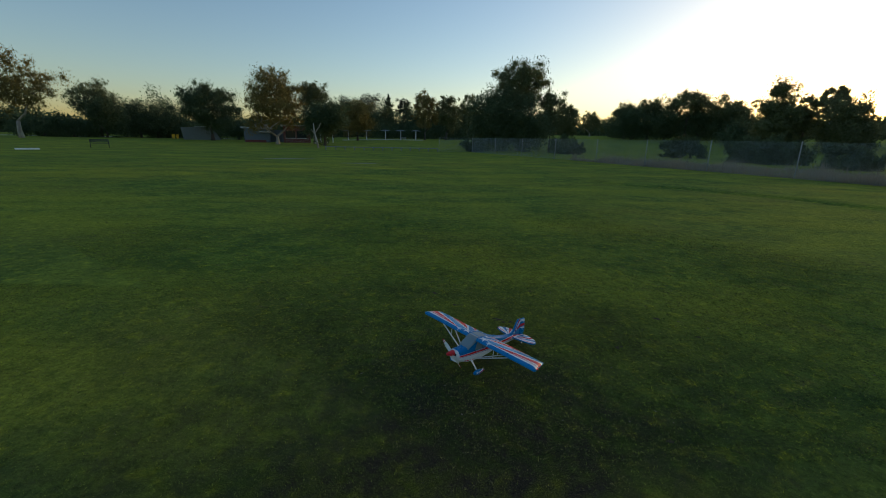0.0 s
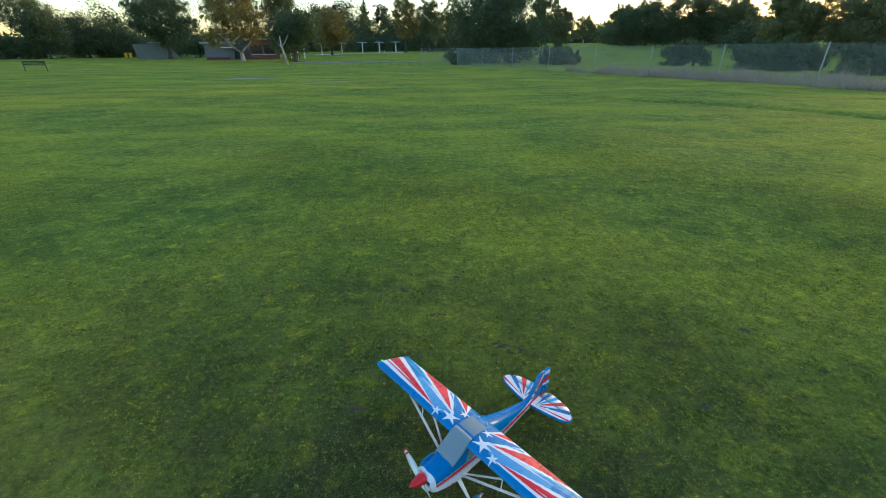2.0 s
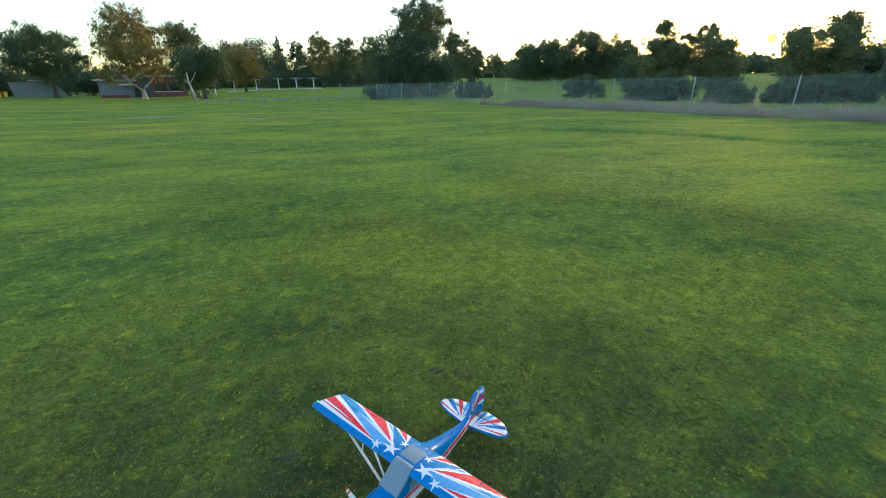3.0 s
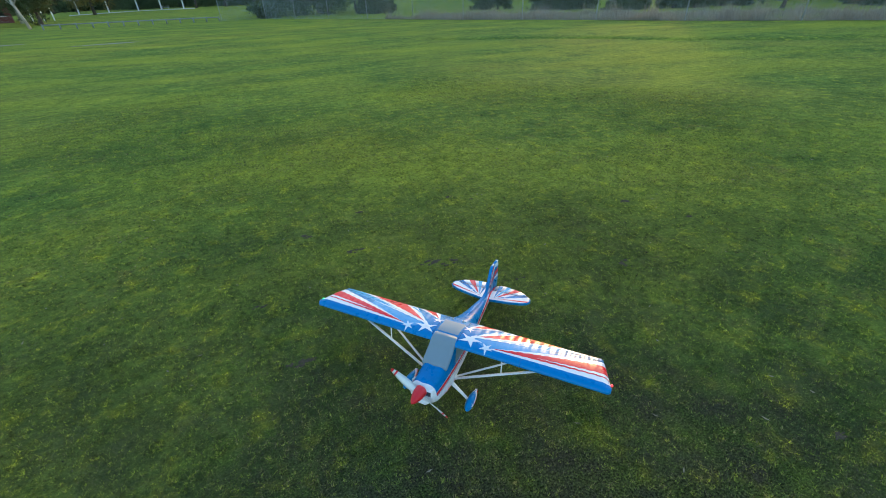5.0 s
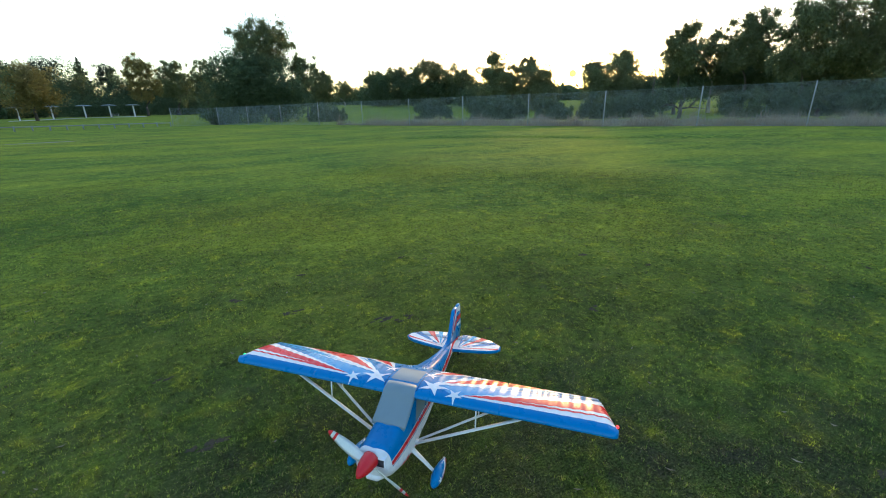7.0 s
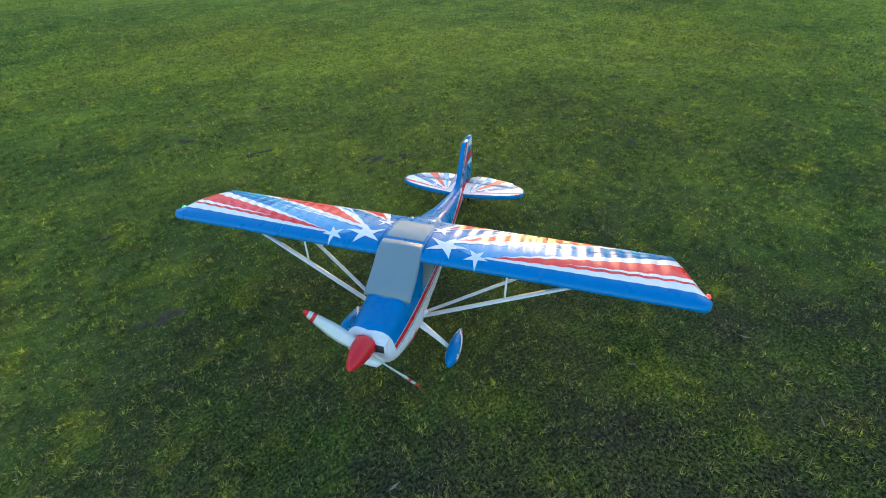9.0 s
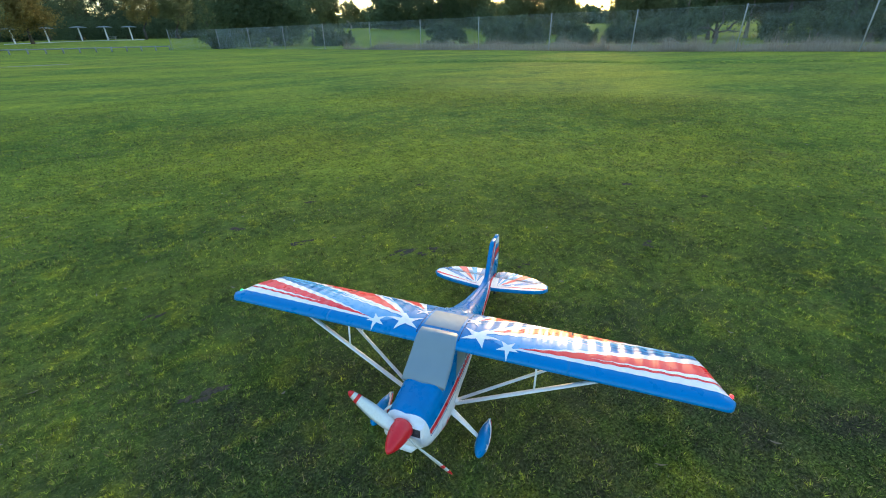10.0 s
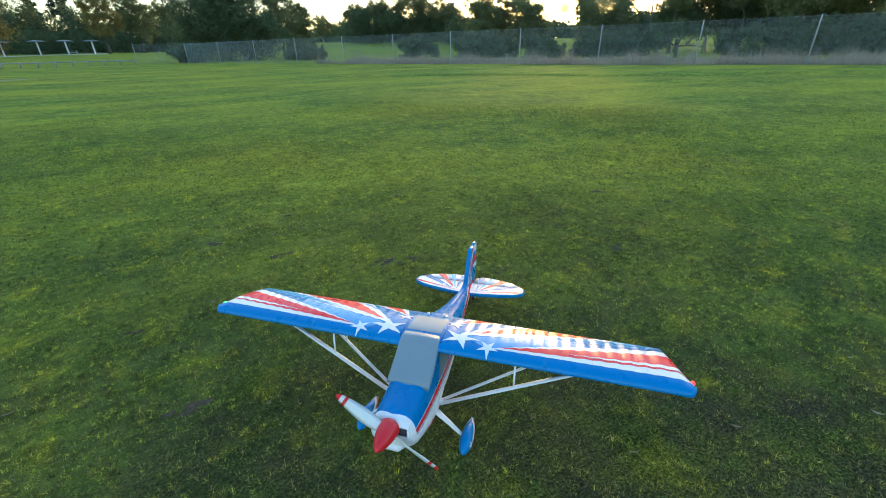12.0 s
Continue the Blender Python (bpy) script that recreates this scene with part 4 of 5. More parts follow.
TREES = [
    # name, bearing, distance, height, width, style, leaf, label, bark, count, clear
    ("eucalyptus_tree", -46.8, 110, 15.3, 12.7, "gum", "warm_lit", "tall pale-barked gum tree with sparse sunlit olive foliage", M_BARK_PALE, 5600, 0.25),
    ("eucalyptus_tree", -40.6, 132, 13.3, 12, "gum", "leaf", "gum tree with rounded olive crown above dark shrubs", M_BARK, 4600, 0.3),
    ("round_tree", -40.2, 126, 9.0, 7.5, "dense", "dark", "dark tree under a taller gum", M_BARK, 3200, 0.17),
    ("round_tree", -35.6, 138, 9.9, 12.1, "dense", "dark", "broad dark tree along the far road", M_BARK, 4200, 0.15),
    ("round_tree", -38.4, 140, 8.4, 8.8, "dense", "dark", "broad dark tree along the far road", M_BARK, 3200, 0.18),
    ("eucalyptus_tree", -30.3, 112, 12.6, 15.0, "gum", "dark", "dark spreading broad-crowned tree with forked trunk", M_BARK, 13000, 0.16),
    ("eucalyptus_tree", -23.2, 86, 13.2, 12.6, "gum", "warm_lit", "large gum tree with white trunk and golden-lit foliage", M_BARK_PALE, 11500, 0.14),
    ("eucalyptus_tree", -18.6, 92, 12.4, 6.6, "gum", "leaf", "gum tree with open twiggy crown", M_BARK_PALE, 4200, 0.5),
    ("round_tree", -17.4, 80, 7.7, 7.3, "dense", "dark", "round dark green tree beside the clubhouse", M_BARK, 6000, 0.26),
    ("eucalyptus_tree", -13, 118, 9.9, 8.2, "dense", "warm_lit", "rounded tree with golden evening-lit crown", M_BARK, 5200, 0.31),
    ("pine_tree", -14.2, 190, 16.7, 10.6, "dense", "pine", "dark pine tree in the distant row", M_BARK, 3800, 0.20),
    ("pine_tree", -11.6, 192, 18.6, 10.7, "dense", "pine", "dark pine tree in the distant row", M_BARK, 3800, 0.17),
    ("pine_tree", -8.8, 190, 18.2, 7.3, "pine", "pine", "dark pointed pine tree in the distant row", M_BARK, 3600, 0.16),
    ("pine_tree", -6.7, 195, 17.2, 8.2, "gum", "pine", "dark open pine tree in the distant row", M_BARK, 2600, 0.44),
    ("pine_tree", -16, 195, 14.6, 12.9, "dense", "pine", "dark pine tree in the distant row", M_BARK, 3200, 0.20),
    ("round_tree", -9.6, 172, 11.9, 15.0, "dense", "dark", "broad dark tree in the distant row", M_BARK, 4200, 0.16),
    ("round_tree", -5.2, 170, 11.0, 14.0, "dense", "dark", "broad dark tree in the distant row", M_BARK, 4200, 0.16),
    ("round_tree", -1.6, 168, 11.5, 13.8, "dense", "dark", "broad dark tree in the distant row", M_BARK, 4200, 0.15),
    ("round_tree", 2.2, 160, 11.4, 12.9, "dense", "dark", "broad dark tree in the distant row", M_BARK, 4200, 0.14),
    ("eucalyptus_tree", -4, 132, 13.9, 8.3, "gum", "warm_lit", "grey-green gum tree with drooping golden-lit foliage", M_BARK, 5600, 0.20),
    ("eucalyptus_tree", -1, 138, 14.0, 9.2, "gum", "leaf", "gum tree with brownish evening-lit crown", M_BARK, 5000, 0.21),
    ("eucalyptus_tree", 1.9, 146, 14.9, 8.7, "gum", "leaf", "gum tree with brownish crown", M_BARK, 4400, 0.19),
    ("eucalyptus_tree", 8.6, 74, 14.9, 10.6, "gum", "leaf", "tall gum tree rising over dense dark shrubs", M_BARK_PALE, 12500, 0.40),
    ("wattle_tree", 6, 70, 9.2, 9.3, "dense", "dark", "dense dark green rounded tree behind the fence", M_BARK, 11000, 0.04),
    ("wattle_tree", 9.6, 68, 6.9, 6.7, "dense", "dark", "dense dark green low tree behind the fence", M_BARK, 6500, 0.06),
    ("eucalyptus_tree", 12.9, 75, 10.0, 6.0, "gum", "leaf", "gum tree with open sunlit crown", M_BARK, 5600, 0.26),
    ("eucalyptus_tree", 15, 80, 8.1, 4.7, "gum", "leaf", "small gum tree with narrow crown", M_BARK, 3400, 0.21),
    ("eucalyptus_tree", 17.6, 190, 10.1, 10.6, "gum", "leaf", "distant gum tree over the far lawn", M_BARK_PALE, 3200, 0.18),
    ("eucalyptus_tree", 19.9, 188, 8.1, 9.8, "gum", "leaf", "distant gum tree over the far lawn", M_BARK, 3000, 0.15),
    ("eucalyptus_tree", 21.8, 130, 9.5, 8.2, "lace", "leaf", "gum tree with lacy backlit crown", M_BARK_PALE, 3400, 0.47),
    ("round_tree", 22.6, 126, 7.5, 9.7, "dense", "dark", "dark low-branched tree under the gums", M_BARK, 5200, 0.06),
    ("eucalyptus_tree", 24.4, 128, 10.3, 8.5, "lace", "leaf", "gum tree with lacy backlit crown", M_BARK, 3600, 0.52),
    ("round_tree", 26.3, 126, 8.6, 10.1, "dense", "dark", "broad dark tree under the gums", M_BARK, 5600, 0.08),
    ("eucalyptus_tree", 28.4, 125, 12.1, 10.5, "lace", "leaf", "gum tree with fine feathery crown against the sky", M_BARK, 4600, 0.55),
    ("round_tree", 29.8, 128, 9.2, 10.3, "dense", "dark", "broad dark tree under the gums", M_BARK, 5600, 0.09),
    ("eucalyptus_tree", 32.4, 122, 10.4, 8.9, "lace", "leaf", "gum tree with feathery backlit crown and pale limbs", M_BARK_PALE, 3800, 0.43),
    ("round_tree", 33.4, 124, 7.9, 9.1, "dense", "dark", "broad dark tree under the gums", M_BARK, 5000, 0.10),
    ("eucalyptus_tree", 36.7, 92, 11.1, 5.5, "dense", "leaf", "dense dark gum tree behind the fence", M_BARK, 7600, 0.01),
    ("eucalyptus_tree", 39.2, 96, 9.6, 5.4, "gum", "leaf", "gum tree with open backlit crown", M_BARK, 4200, 0.25),
    ("eucalyptus_tree", 41.2, 100, 10.8, 5.2, "lace", "leaf", "gum tree with thin bright backlit crown", M_BARK_PALE, 2400, 0.59),
    ("eucalyptus_tree", 42.5, 92, 8.8, 6.7, "dense", "leaf", "rounded dense dark tree behind the fence", M_BARK, 7000, 0.01),
    ("eucalyptus_tree", 50.6, 90, 8.6, 8.8, "dense", "leaf", "dense rounded tree dark against the setting sun", M_BARK, 9500, 0.00),
    ("eucalyptus_tree", 49, 94, 9.0, 4.3, "lace", "leaf", "gum tree with thin crown against the setting sun", M_BARK, 2200, 0.71),
    ("eucalyptus_tree", 52.3, 93, 10.8, 5.5, "gum", "leaf", "gum tree dark against the evening sky", M_BARK, 4200, 0.50),
    ("round_tree", 54.8, 96, 6.1, 7.7, "dense", "dark", "dark tree between taller gums", M_BARK, 4600, 0.00),
    ("eucalyptus_tree", 58.2, 66, 11.0, 5.5, "gum", "leaf", "dark gum tree with gaps of bright sky", M_BARK, 7600, 0.43),
    ("round_tree", 58.8, 72, 7.2, 7.0, "dense", "dark", "dark middle-height tree under the gums", M_BARK, 6000, 0.30),
    ("eucalyptus_tree", 61.6, 72, 11.0, 6.3, "lace", "leaf", "gum tree with pale bare upper branches", M_BARK_PALE, 5000, 0.45),
    ("eucalyptus_tree", 64.6, 66, 11.9, 6.2, "gum", "leaf", "tall dark gum tree with open crown", M_BARK, 8600, 0.36),
    ("round_tree", 63.6, 74, 7.5, 7.2, "dense", "dark", "dark middle-height tree under the gums", M_BARK, 5600, 0.31),
    ("eucalyptus_tree", 69.3, 62, 12.9, 7.6, "gum", "leaf", "tall dark gum tree with open crown", M_BARK, 9600, 0.28),
    ("round_tree", 68.6, 70, 7.8, 7.3, "dense", "dark", "dark middle-height tree under the gums", M_BARK, 5600, 0.21),
    ("eucalyptus_tree", 72.6, 66, 12.6, 8.4, "gum", "leaf", "tall dark gum tree with open crown", M_BARK, 7000, 0.2),
    ("round_tree", 73.4, 72, 7.6, 8.0, "dense", "dark", "dark middle-height tree under the gums", M_BARK, 4200, 0.1),
    ("eucalyptus_tree", 75.5, 62, 13.6, 8.7, "gum", "leaf", "tall dark gum tree with open crown", M_BARK, 8600, 0.22),
    ("eucalyptus_tree", 82, 62, 13.8, 9.1, "gum", "leaf", "tall dark gum tree with open crown", M_BARK, 3600, 0.22),
    ("eucalyptus_tree", 89, 62, 13.8, 9.5, "gum", "leaf", "tall dark gum tree with open crown", M_BARK, 3000, 0.22),
    ("eucalyptus_tree", 96.5, 64, 13.9, 10.1, "gum", "leaf", "tall dark gum tree with open crown", M_BARK, 2400, 0.22),
]
for n, (name, az, far, height, width, style, leaf, label, bark, count, clear) in enumerate(TREES):
    tree(name, az, far, height, width, style, leaf, label, 100 + n, bark, count, clear=clear, group="park trees", size=0.19)
SHRUBS = [
    (-45.0, 128, 4.2, 11), (-42.8, 126, 4.6, 9), (-37.2, 132, 6.8, 11), (-33.8, 136, 7.2, 11), (-35.6, 134, 7.6, 10), (-27.4, 128, 5.4, 11), (-24.5, 130, 6.0, 12), (-9.2, 160, 6.0, 16), (-5.4, 160, 5.8, 15), (-1.2, 158, 5.6, 15), (2.5, 150, 5.6, 13),
    (3.0, 62, 2.2, 3.6), (14.4, 64, 2.6, 4.0), (16.2, 62, 1.6, 2.6), (28.0, 62, 3.2, 3.4), (29.8, 63, 2.9, 3.2), (35.4, 52, 2.6, 3.6), (37.4, 50, 2.7, 3.4), (39.4, 52, 2.4, 3.2), (43.6, 47, 2.1, 2.8), (45.2, 46, 1.9, 2.4), (48.9, 48, 2.5, 3.0), (51.0, 47, 2.0, 2.8),
    (53.4, 50, 2.8, 3.6), (56.0, 52, 2.9, 3.0), (64.4, 50, 3.0, 3.2), (67.2, 46, 3.2, 4.0), (71.0, 48, 2.8, 4.2), (75.5, 46, 3.6, 4.6), (81.0, 48, 3.0, 5.0), (88.0, 46, 3.6, 5.6),
]
for n, (az, far, height, width) in enumerate(SHRUBS):
    tree("shrub", az, far, height, width, "bush", "dark", "dense dark green shrub" + (" behind the fence" if az > 2.6 else " along the far road"), 300 + n, M_BARK, 2600 if far < 100 else 3000, group="park shrubs", size=0.19)


def far_woods():
    """The belt of woods that closes the view all round, too far to tell its trees apart."""
    g = np.random.default_rng(5)
    clumps = []
    for k in range(420):
        az = -75 + 195 * (k + g.random()) / 420
        far = 225 + 60 * g.random()
        p = at_bearing(az, far)
        high = (7.5 + 3.5 * g.random()) * (0.85 + 0.2 * math.sin(az * 0.35) * math.sin(az * 0.13 + 1)) * (0.6 if 15 < az < 21 else 1.0)
        r = 4 + 4 * g.random()
        clumps.append(((p.x, p.y, float(ground_z(p.x, p.y)) + high * 0.45), (r, r, high * 0.6)))
    verts, quads = leaf_cloud(g, clumps, 120000, 1.1, 0.2)
    tagged(raw_mesh("far_woods", verts, quads, M_LEAF_DARK), "dark belt of distant woods round the park", "woods", kind="stuff")


far_woods()


def undergrowth():
    """Tangled saplings and scrub under the trees behind the fence."""
    g = np.random.default_rng(9)
    clumps = []
    for k in range(190):
        az = 20 + 80 * (k + g.random()) / 190
        far = (138 if az < 33 else 92) + 24 * g.random()
        if 44.2 < az < 48.6 or 39.2 < az < 40.9 or 56.5 < az < 63 or math.sin(az * 0.9) + math.sin(az * 0.37 + 2) > 1.1:
            continue
        p = at_bearing(az, far)
        high = (2.4 + 4.2 * g.random() ** 1.3) * (1.2 if az < 33 else 1.0)
        r = 1.2 + 2.4 * g.random()
        lift = 0.72 if 59 < az < 66 else 0.5
        clumps.append(((p.x, p.y, float(ground_z(p.x, p.y)) + high * lift), (r, r, high * (1.02 - lift))))
    verts, quads = leaf_cloud(g, clumps, 90000, 0.3, 0.2)
    tagged(raw_mesh("undergrowth", verts, quads, M_LEAF_DARK), "dark tangled scrub under the trees", "scrub", kind="stuff")


undergrowth()
snag_spot = at_bearing(55.7, 60)
snag_spot.z = float(ground_z(snag_spot.x, snag_spot.y))
snag = thing("dead_tree", Matrix.Translation(snag_spot), "slim dead tree trunk with a few bare branches", "tree", "park trees")
bm = tubed([(0, 0, -0.1), (0.05, 0, 1.6), (-0.05, 0, 3.6), (0.1, 0, 6.4)], [0.13, 0.11, 0.08, 0.03], 8)
for z, dx, dy, up in ((2.6, 0.9, 0.2, 1.0), (3.4, -0.8, 0.1, 1.2), (4.3, 0.7, -0.2, 1.1), (5.0, -0.5, 0.1, 0.9)):
    tube(bm, [(0, 0, z), (dx * 0.5, dy, z + up * 0.4), (dx, dy, z + up)], [0.045, 0.03, 0.012], 6)
part("trunk", bm, M_BARK, snag)
low_spot = at_bearing(58.6, 42)
low_spot.z = float(ground_z(low_spot.x, low_spot.y))
low_tree = thing("bare_shrub_tree", Matrix.Translation(low_spot) @ pose(0, 0, 0, 0, 0, -58.6), "low crooked dark tree with spreading bare limbs", "tree", "park trees")
bm = tubed([(0, 0, -0.1), (0.1, 0, 0.5), (0.05, 0.1, 0.9)], [0.16, 0.13, 0.11], 8)
for pts in (((0.05, 0.1, 0.8), (-0.6, 0.1, 1.2), (-0.9, 0.2, 1.9)), ((0.05, 0.1, 0.85), (0.8, 0.0, 0.95), (1.9, 0.1, 0.8)), ((0.05, 0.1, 0.9), (0.3, 0.2, 1.6), (0.1, 0.3, 2.4)), ((0.7, 0, 0.95), (1.0, 0.2, 1.4), (1.5, 0.2, 1.8)), ((-0.5, 0.1, 1.15), (-1.1, 0, 1.2), (-1.4, 0, 0.9))):
    tube(bm, pts, [0.08, 0.06, 0.025], 6)
part("trunk", bm, M_BARK, low_tree)
g = np.random.default_rng(77)
tufts = []
for hub in ((-0.9, 0.2, 1.9), (0.1, 0.3, 2.4), (1.5, 0.2, 1.8), (0.7, 0.2, 2.0), (-0.4, 0.1, 2.0)):
    bunch(g, tufts, hub, 0.55, 0.7, 5)
verts, tris = leaf_cloud(g, tufts, 3600, 0.09, 0.3, True)
raw_mesh("crown", verts, tris, M_LEAF_DARK, low_tree)
lean_spot = at_bearing(-18.35, 66)
slim = thing("leaning_tree", Matrix.Translation(lean_spot), "leaning bare white tree trunk beside the clubhouse", "tree", "park trees")
bm = tubed([(0, 0, -0.05), (-0.25, 0, 1.2), (-0.55, 0.1, 2.4), (-0.6, 0.1, 3.6)], [0.17, 0.14, 0.11, 0.05], 8)
tube(bm, [(-0.5, 0.1, 2.2), (0.1, 0.2, 3.0), (0.5, 0.2, 3.7)], [0.08, 0.06, 0.03], 6)
tube(bm, [(-0.45, 0.1, 2.0), (-1.0, 0.0, 2.8)], [0.06, 0.03], 6)
part("trunk", bm, M_BARK_PALE, slim)


# ---- fence ----
def fence_x(y):
    return 28.75 - y * 0.4547


POSTS = [(-2.15, 58.9)] + [(fence_x(y), y) for y in (57.6, 51.84, 46.34, 40.97, 35.72, 30.96, 26.39, 21.77, 17.39, 12.99, 8.92, 4.9, 0.6, -3.7, -8)]
FENCE_HIGH = 2.0
fence = thing("chain_link_fence", Matrix.Identity(4), "tall grey chain-link fence with steel posts along the park edge", "fence")
post_mesh = None
for n, (x, y) in enumerate(POSTS):
    if post_mesh is None:
        ob = part("post", tubed([(0, 0, -0.1), (0, 0, FENCE_HIGH), (0, 0, FENCE_HIGH + 0.03)], [0.028, 0.028, 0.012], 8), M_GALV, fence)
        post_mesh = ob.data
    else:
        ob = new("post", post_mesh)
        ob.parent = fence
    ob.location = (x, y, float(ground_z(x, y)))
for (xa, ya), (xb, yb) in zip(POSTS, POSTS[1:]):
    a, b = Vector((xa, ya, float(ground_z(xa, ya)))), Vector((xb, yb, float(ground_z(xb, yb))))
    run = (b - a).length
    along = (b - a) / run
    across = Vector((-along.y, along.x, 0)).normalized()
    verts, quads = [], []

    def wire(p, q, r):
        k = len(verts)
        verts.extend([p - across * r, p + Vector((0, 0, r)), p + across * r, q - across * r, q + Vector((0, 0, r)), q + across * r])
        quads.extend([(k, k + 1, k + 4, k + 3), (k + 1, k + 2, k + 5, k + 4), (k + 2, k, k + 3, k + 5)])

    step, low, high = 0.055, 0.04, FENCE_HIGH - 0.03
    tall = high - low
    s = -tall
    while s < run:
        for flip in (0, 1):
            u0, u1 = max(s, 0.0), min(s + tall, run)
            if u1 - u0 > 0.02:
                z0, z1 = low + (u0 - s), low + (u1 - s)
                if flip:
                    z0, z1 = low + high - z0, low + high - z1
                wire(a + along * u0 + Vector((0, 0, z0)), a + along * u1 + Vector((0, 0, z1)), 0.0026)
        s += step
    raw_mesh("wire_mesh", [tuple(v) for v in verts], quads, M_WIRE, fence)
    for z in (high, low):
        part("line_wire", tubed([a + Vector((0, 0, z)), b + Vector((0, 0, z))], [0.003, 0.003], 5), M_WIRE, fence)


def dry_grass():
    """Long pale grass along the foot of the fence."""
    g = np.random.default_rng(21)
    n = 90000
    y = -8 + 47 * g.random(n)
    off = 0.2 + 9 * g.random(n) ** 1.6
    x = fence_x(y) + off * 0.91
    y = y + off * 0.41
    patch = np.clip(0.45 + 0.4 * np.sin(y * 1.1 + 2 * np.sin(x * 0.7)) * np.sin(y * 0.37 + x * 0.5) + 0.3 * np.sin(y * 3.3 + x) * np.sin(x * 2.9), 0, 1)
    tall = (0.1 + 0.75 * g.random(n) ** 2) * (0.12 + 1.4 * patch**2)
    turn = g.random(n) * 2 * np.pi
    lean = 0.35 * g.random(n)
    w = 0.006 + 0.009 * g.random(n)
    z = ground_z(x, y)
    dx, dy = np.cos(turn), np.sin(turn)
    verts = np.stack([np.stack([x - dy * w, y + dx * w, z], 1), np.stack([x + dy * w, y - dx * w, z], 1), np.stack([x + dx * lean * tall, y + dy * lean * tall, z + tall], 1)], 1).reshape(-1, 3)
    tagged(raw_mesh("dry_long_grass", verts, np.arange(n * 3).reshape(-1, 3), M_DRY), "long dry straw-coloured grass along the fence", "grass", kind="stuff")


dry_grass()


# ---- clubhouse, shed and other distant things ----
def facing(az, far, dz=0.0):
    spot = at_bearing(az, far)
    return Matrix.Translation((spot.x, spot.y, float(ground_z(spot.x, spot.y)) + dz)) @ pose(0, 0, 0, 0, 0, -az)


house = thing("clubhouse", facing(-21.6, 101), "low clubhouse with blue-grey and red brick walls, pale flat roofs", "building")
part("wall", boxed(-9.4, -4.2, 0, 7, -0.3, 2.9), M_WALLGREY, house, "blue-grey painted wall", smooth=False)
part("wall", boxed(-4.2, -1.4, 2.5, 7, -0.3, 2.7), M_WALLGREY, house, "shaded recessed wall", smooth=False)
brick = part("wall", boxed(-1.4, 4.4, -0.6, 7, -0.3, 3.6), M_BRICK, house, "dark red brick wall", smooth=False)
part("roof", boxed(-10.0, -3.8, -0.7, 7.4, 2.9, 3.2, 0.04), M_ROOF, house, "pale sheet roof", smooth=False)
part("roof", boxed(-8.0, -4.6, 1.0, 6.0, 3.2, 3.9, 0.04), M_ROOF, house, smooth=False)
part("roof", boxed(-1.9, 4.9, -1.2, 7.4, 3.6, 3.85, 0.04), M_ROOF, house, smooth=False)
part("verandah_roof", boxed(4.5, 9.6, -1.6, 6, 2.75, 3.0, 0.03), M_FASCIA, house, "white verandah roof", smooth=False)
part("awning", boxed(-6.4, -3.6, -1.3, 0.1, 2.1, 2.25, 0.02), M_FASCIA, house, smooth=False)
for x in (5.2, 6.6, 8.0, 9.3):
    part("post", boxed(x - 0.09, x + 0.09, -1.5, -1.32, -0.1, 2.75), M_FASCIA, house, smooth=False)
for x0, x1 in ((-0.9, 1.1), (1.5, 3.6)):
    w = part("window", boxed(x0, x1, -0.68, -0.60, 1.0, 2.6), M_PANE, house, "dark window", smooth=False)
    part("window_frame", boxed(x0 - 0.08, x1 + 0.08, -0.70, -0.605, 0.9, 1.0), M_FASCIA, w, smooth=False)
for k in range(24):
    part("brick_course", boxed(-1.38, 4.38, -0.606, -0.6, -0.2 + k * 0.16, -0.2 + k * 0.16 + 0.012), M_CONC, brick, smooth=False)
part("bench_step", boxed(-9.2, -5.0, -1.2, -0.3, -0.2, 0.45), M_BRICK, house, "low brick planter", smooth=False)

shed = thing("steel_shed", facing(-31.3, 116), "grey corrugated steel shed with sloping end beside a dark tree", "shed")
bm = bmesh.new()
loft(bm, [[(-4.0, 0, -0.2), (3.9, 0, -0.2), (2.1, 0, 3.0), (-4.4, 0, 2.75)], [(-4.0, 5, -0.2), (3.9, 5, -0.2), (2.1, 5, 3.0), (-4.4, 5, 2.75)]])
part("wall", bm, M_SHED, shed, smooth=False)
for k in range(26):
    x = -3.9 + k * 0.235
    part("corrugation", boxed(x, x + 0.07, -0.035, 0.0, -0.1, 2.78), M_SHED, shed, smooth=False)
part("ridge_cap", boxed(-1.6, 1.2, -0.08, 0.3, 2.98, 3.14), M_ROOF, shed, smooth=False)


def wheelie_bin(az, far):
    b = thing("wheelie_bin", facing(az, far), "yellow plastic wheelie bin by the far road", "bin", "wheelie bins")
    part("body", loft(bmesh.new(), [[(sx * w, sy * w * 1.1, z) for sx, sy in ((-1, -1), (1, -1), (1, 1), (-1, 1))] for z, w in ((0.08, 0.24), (1.0, 0.31))]), M_BIN, b, smooth=False)
    part("lid", boxed(-0.34, 0.34, -0.38, 0.36, 1.0, 1.1, 0.03), M_BIN, b)
    for s in (1, -1):
        w = bmesh.new()
        bmesh.ops.create_cone(w, cap_ends=True, segments=14, radius1=0.11, radius2=0.11, depth=0.05, matrix=Matrix.Translation((s * 0.27, 0.25, 0.11)) @ pose(0, 0, 0, 0, 90, 0))
        part("wheel", w, M_BLACK, b)
    part("handle", tubed([(-0.25, 0.4, 1.02), (0.25, 0.4, 1.02)], [0.02, 0.02], 6), M_BIN, b)


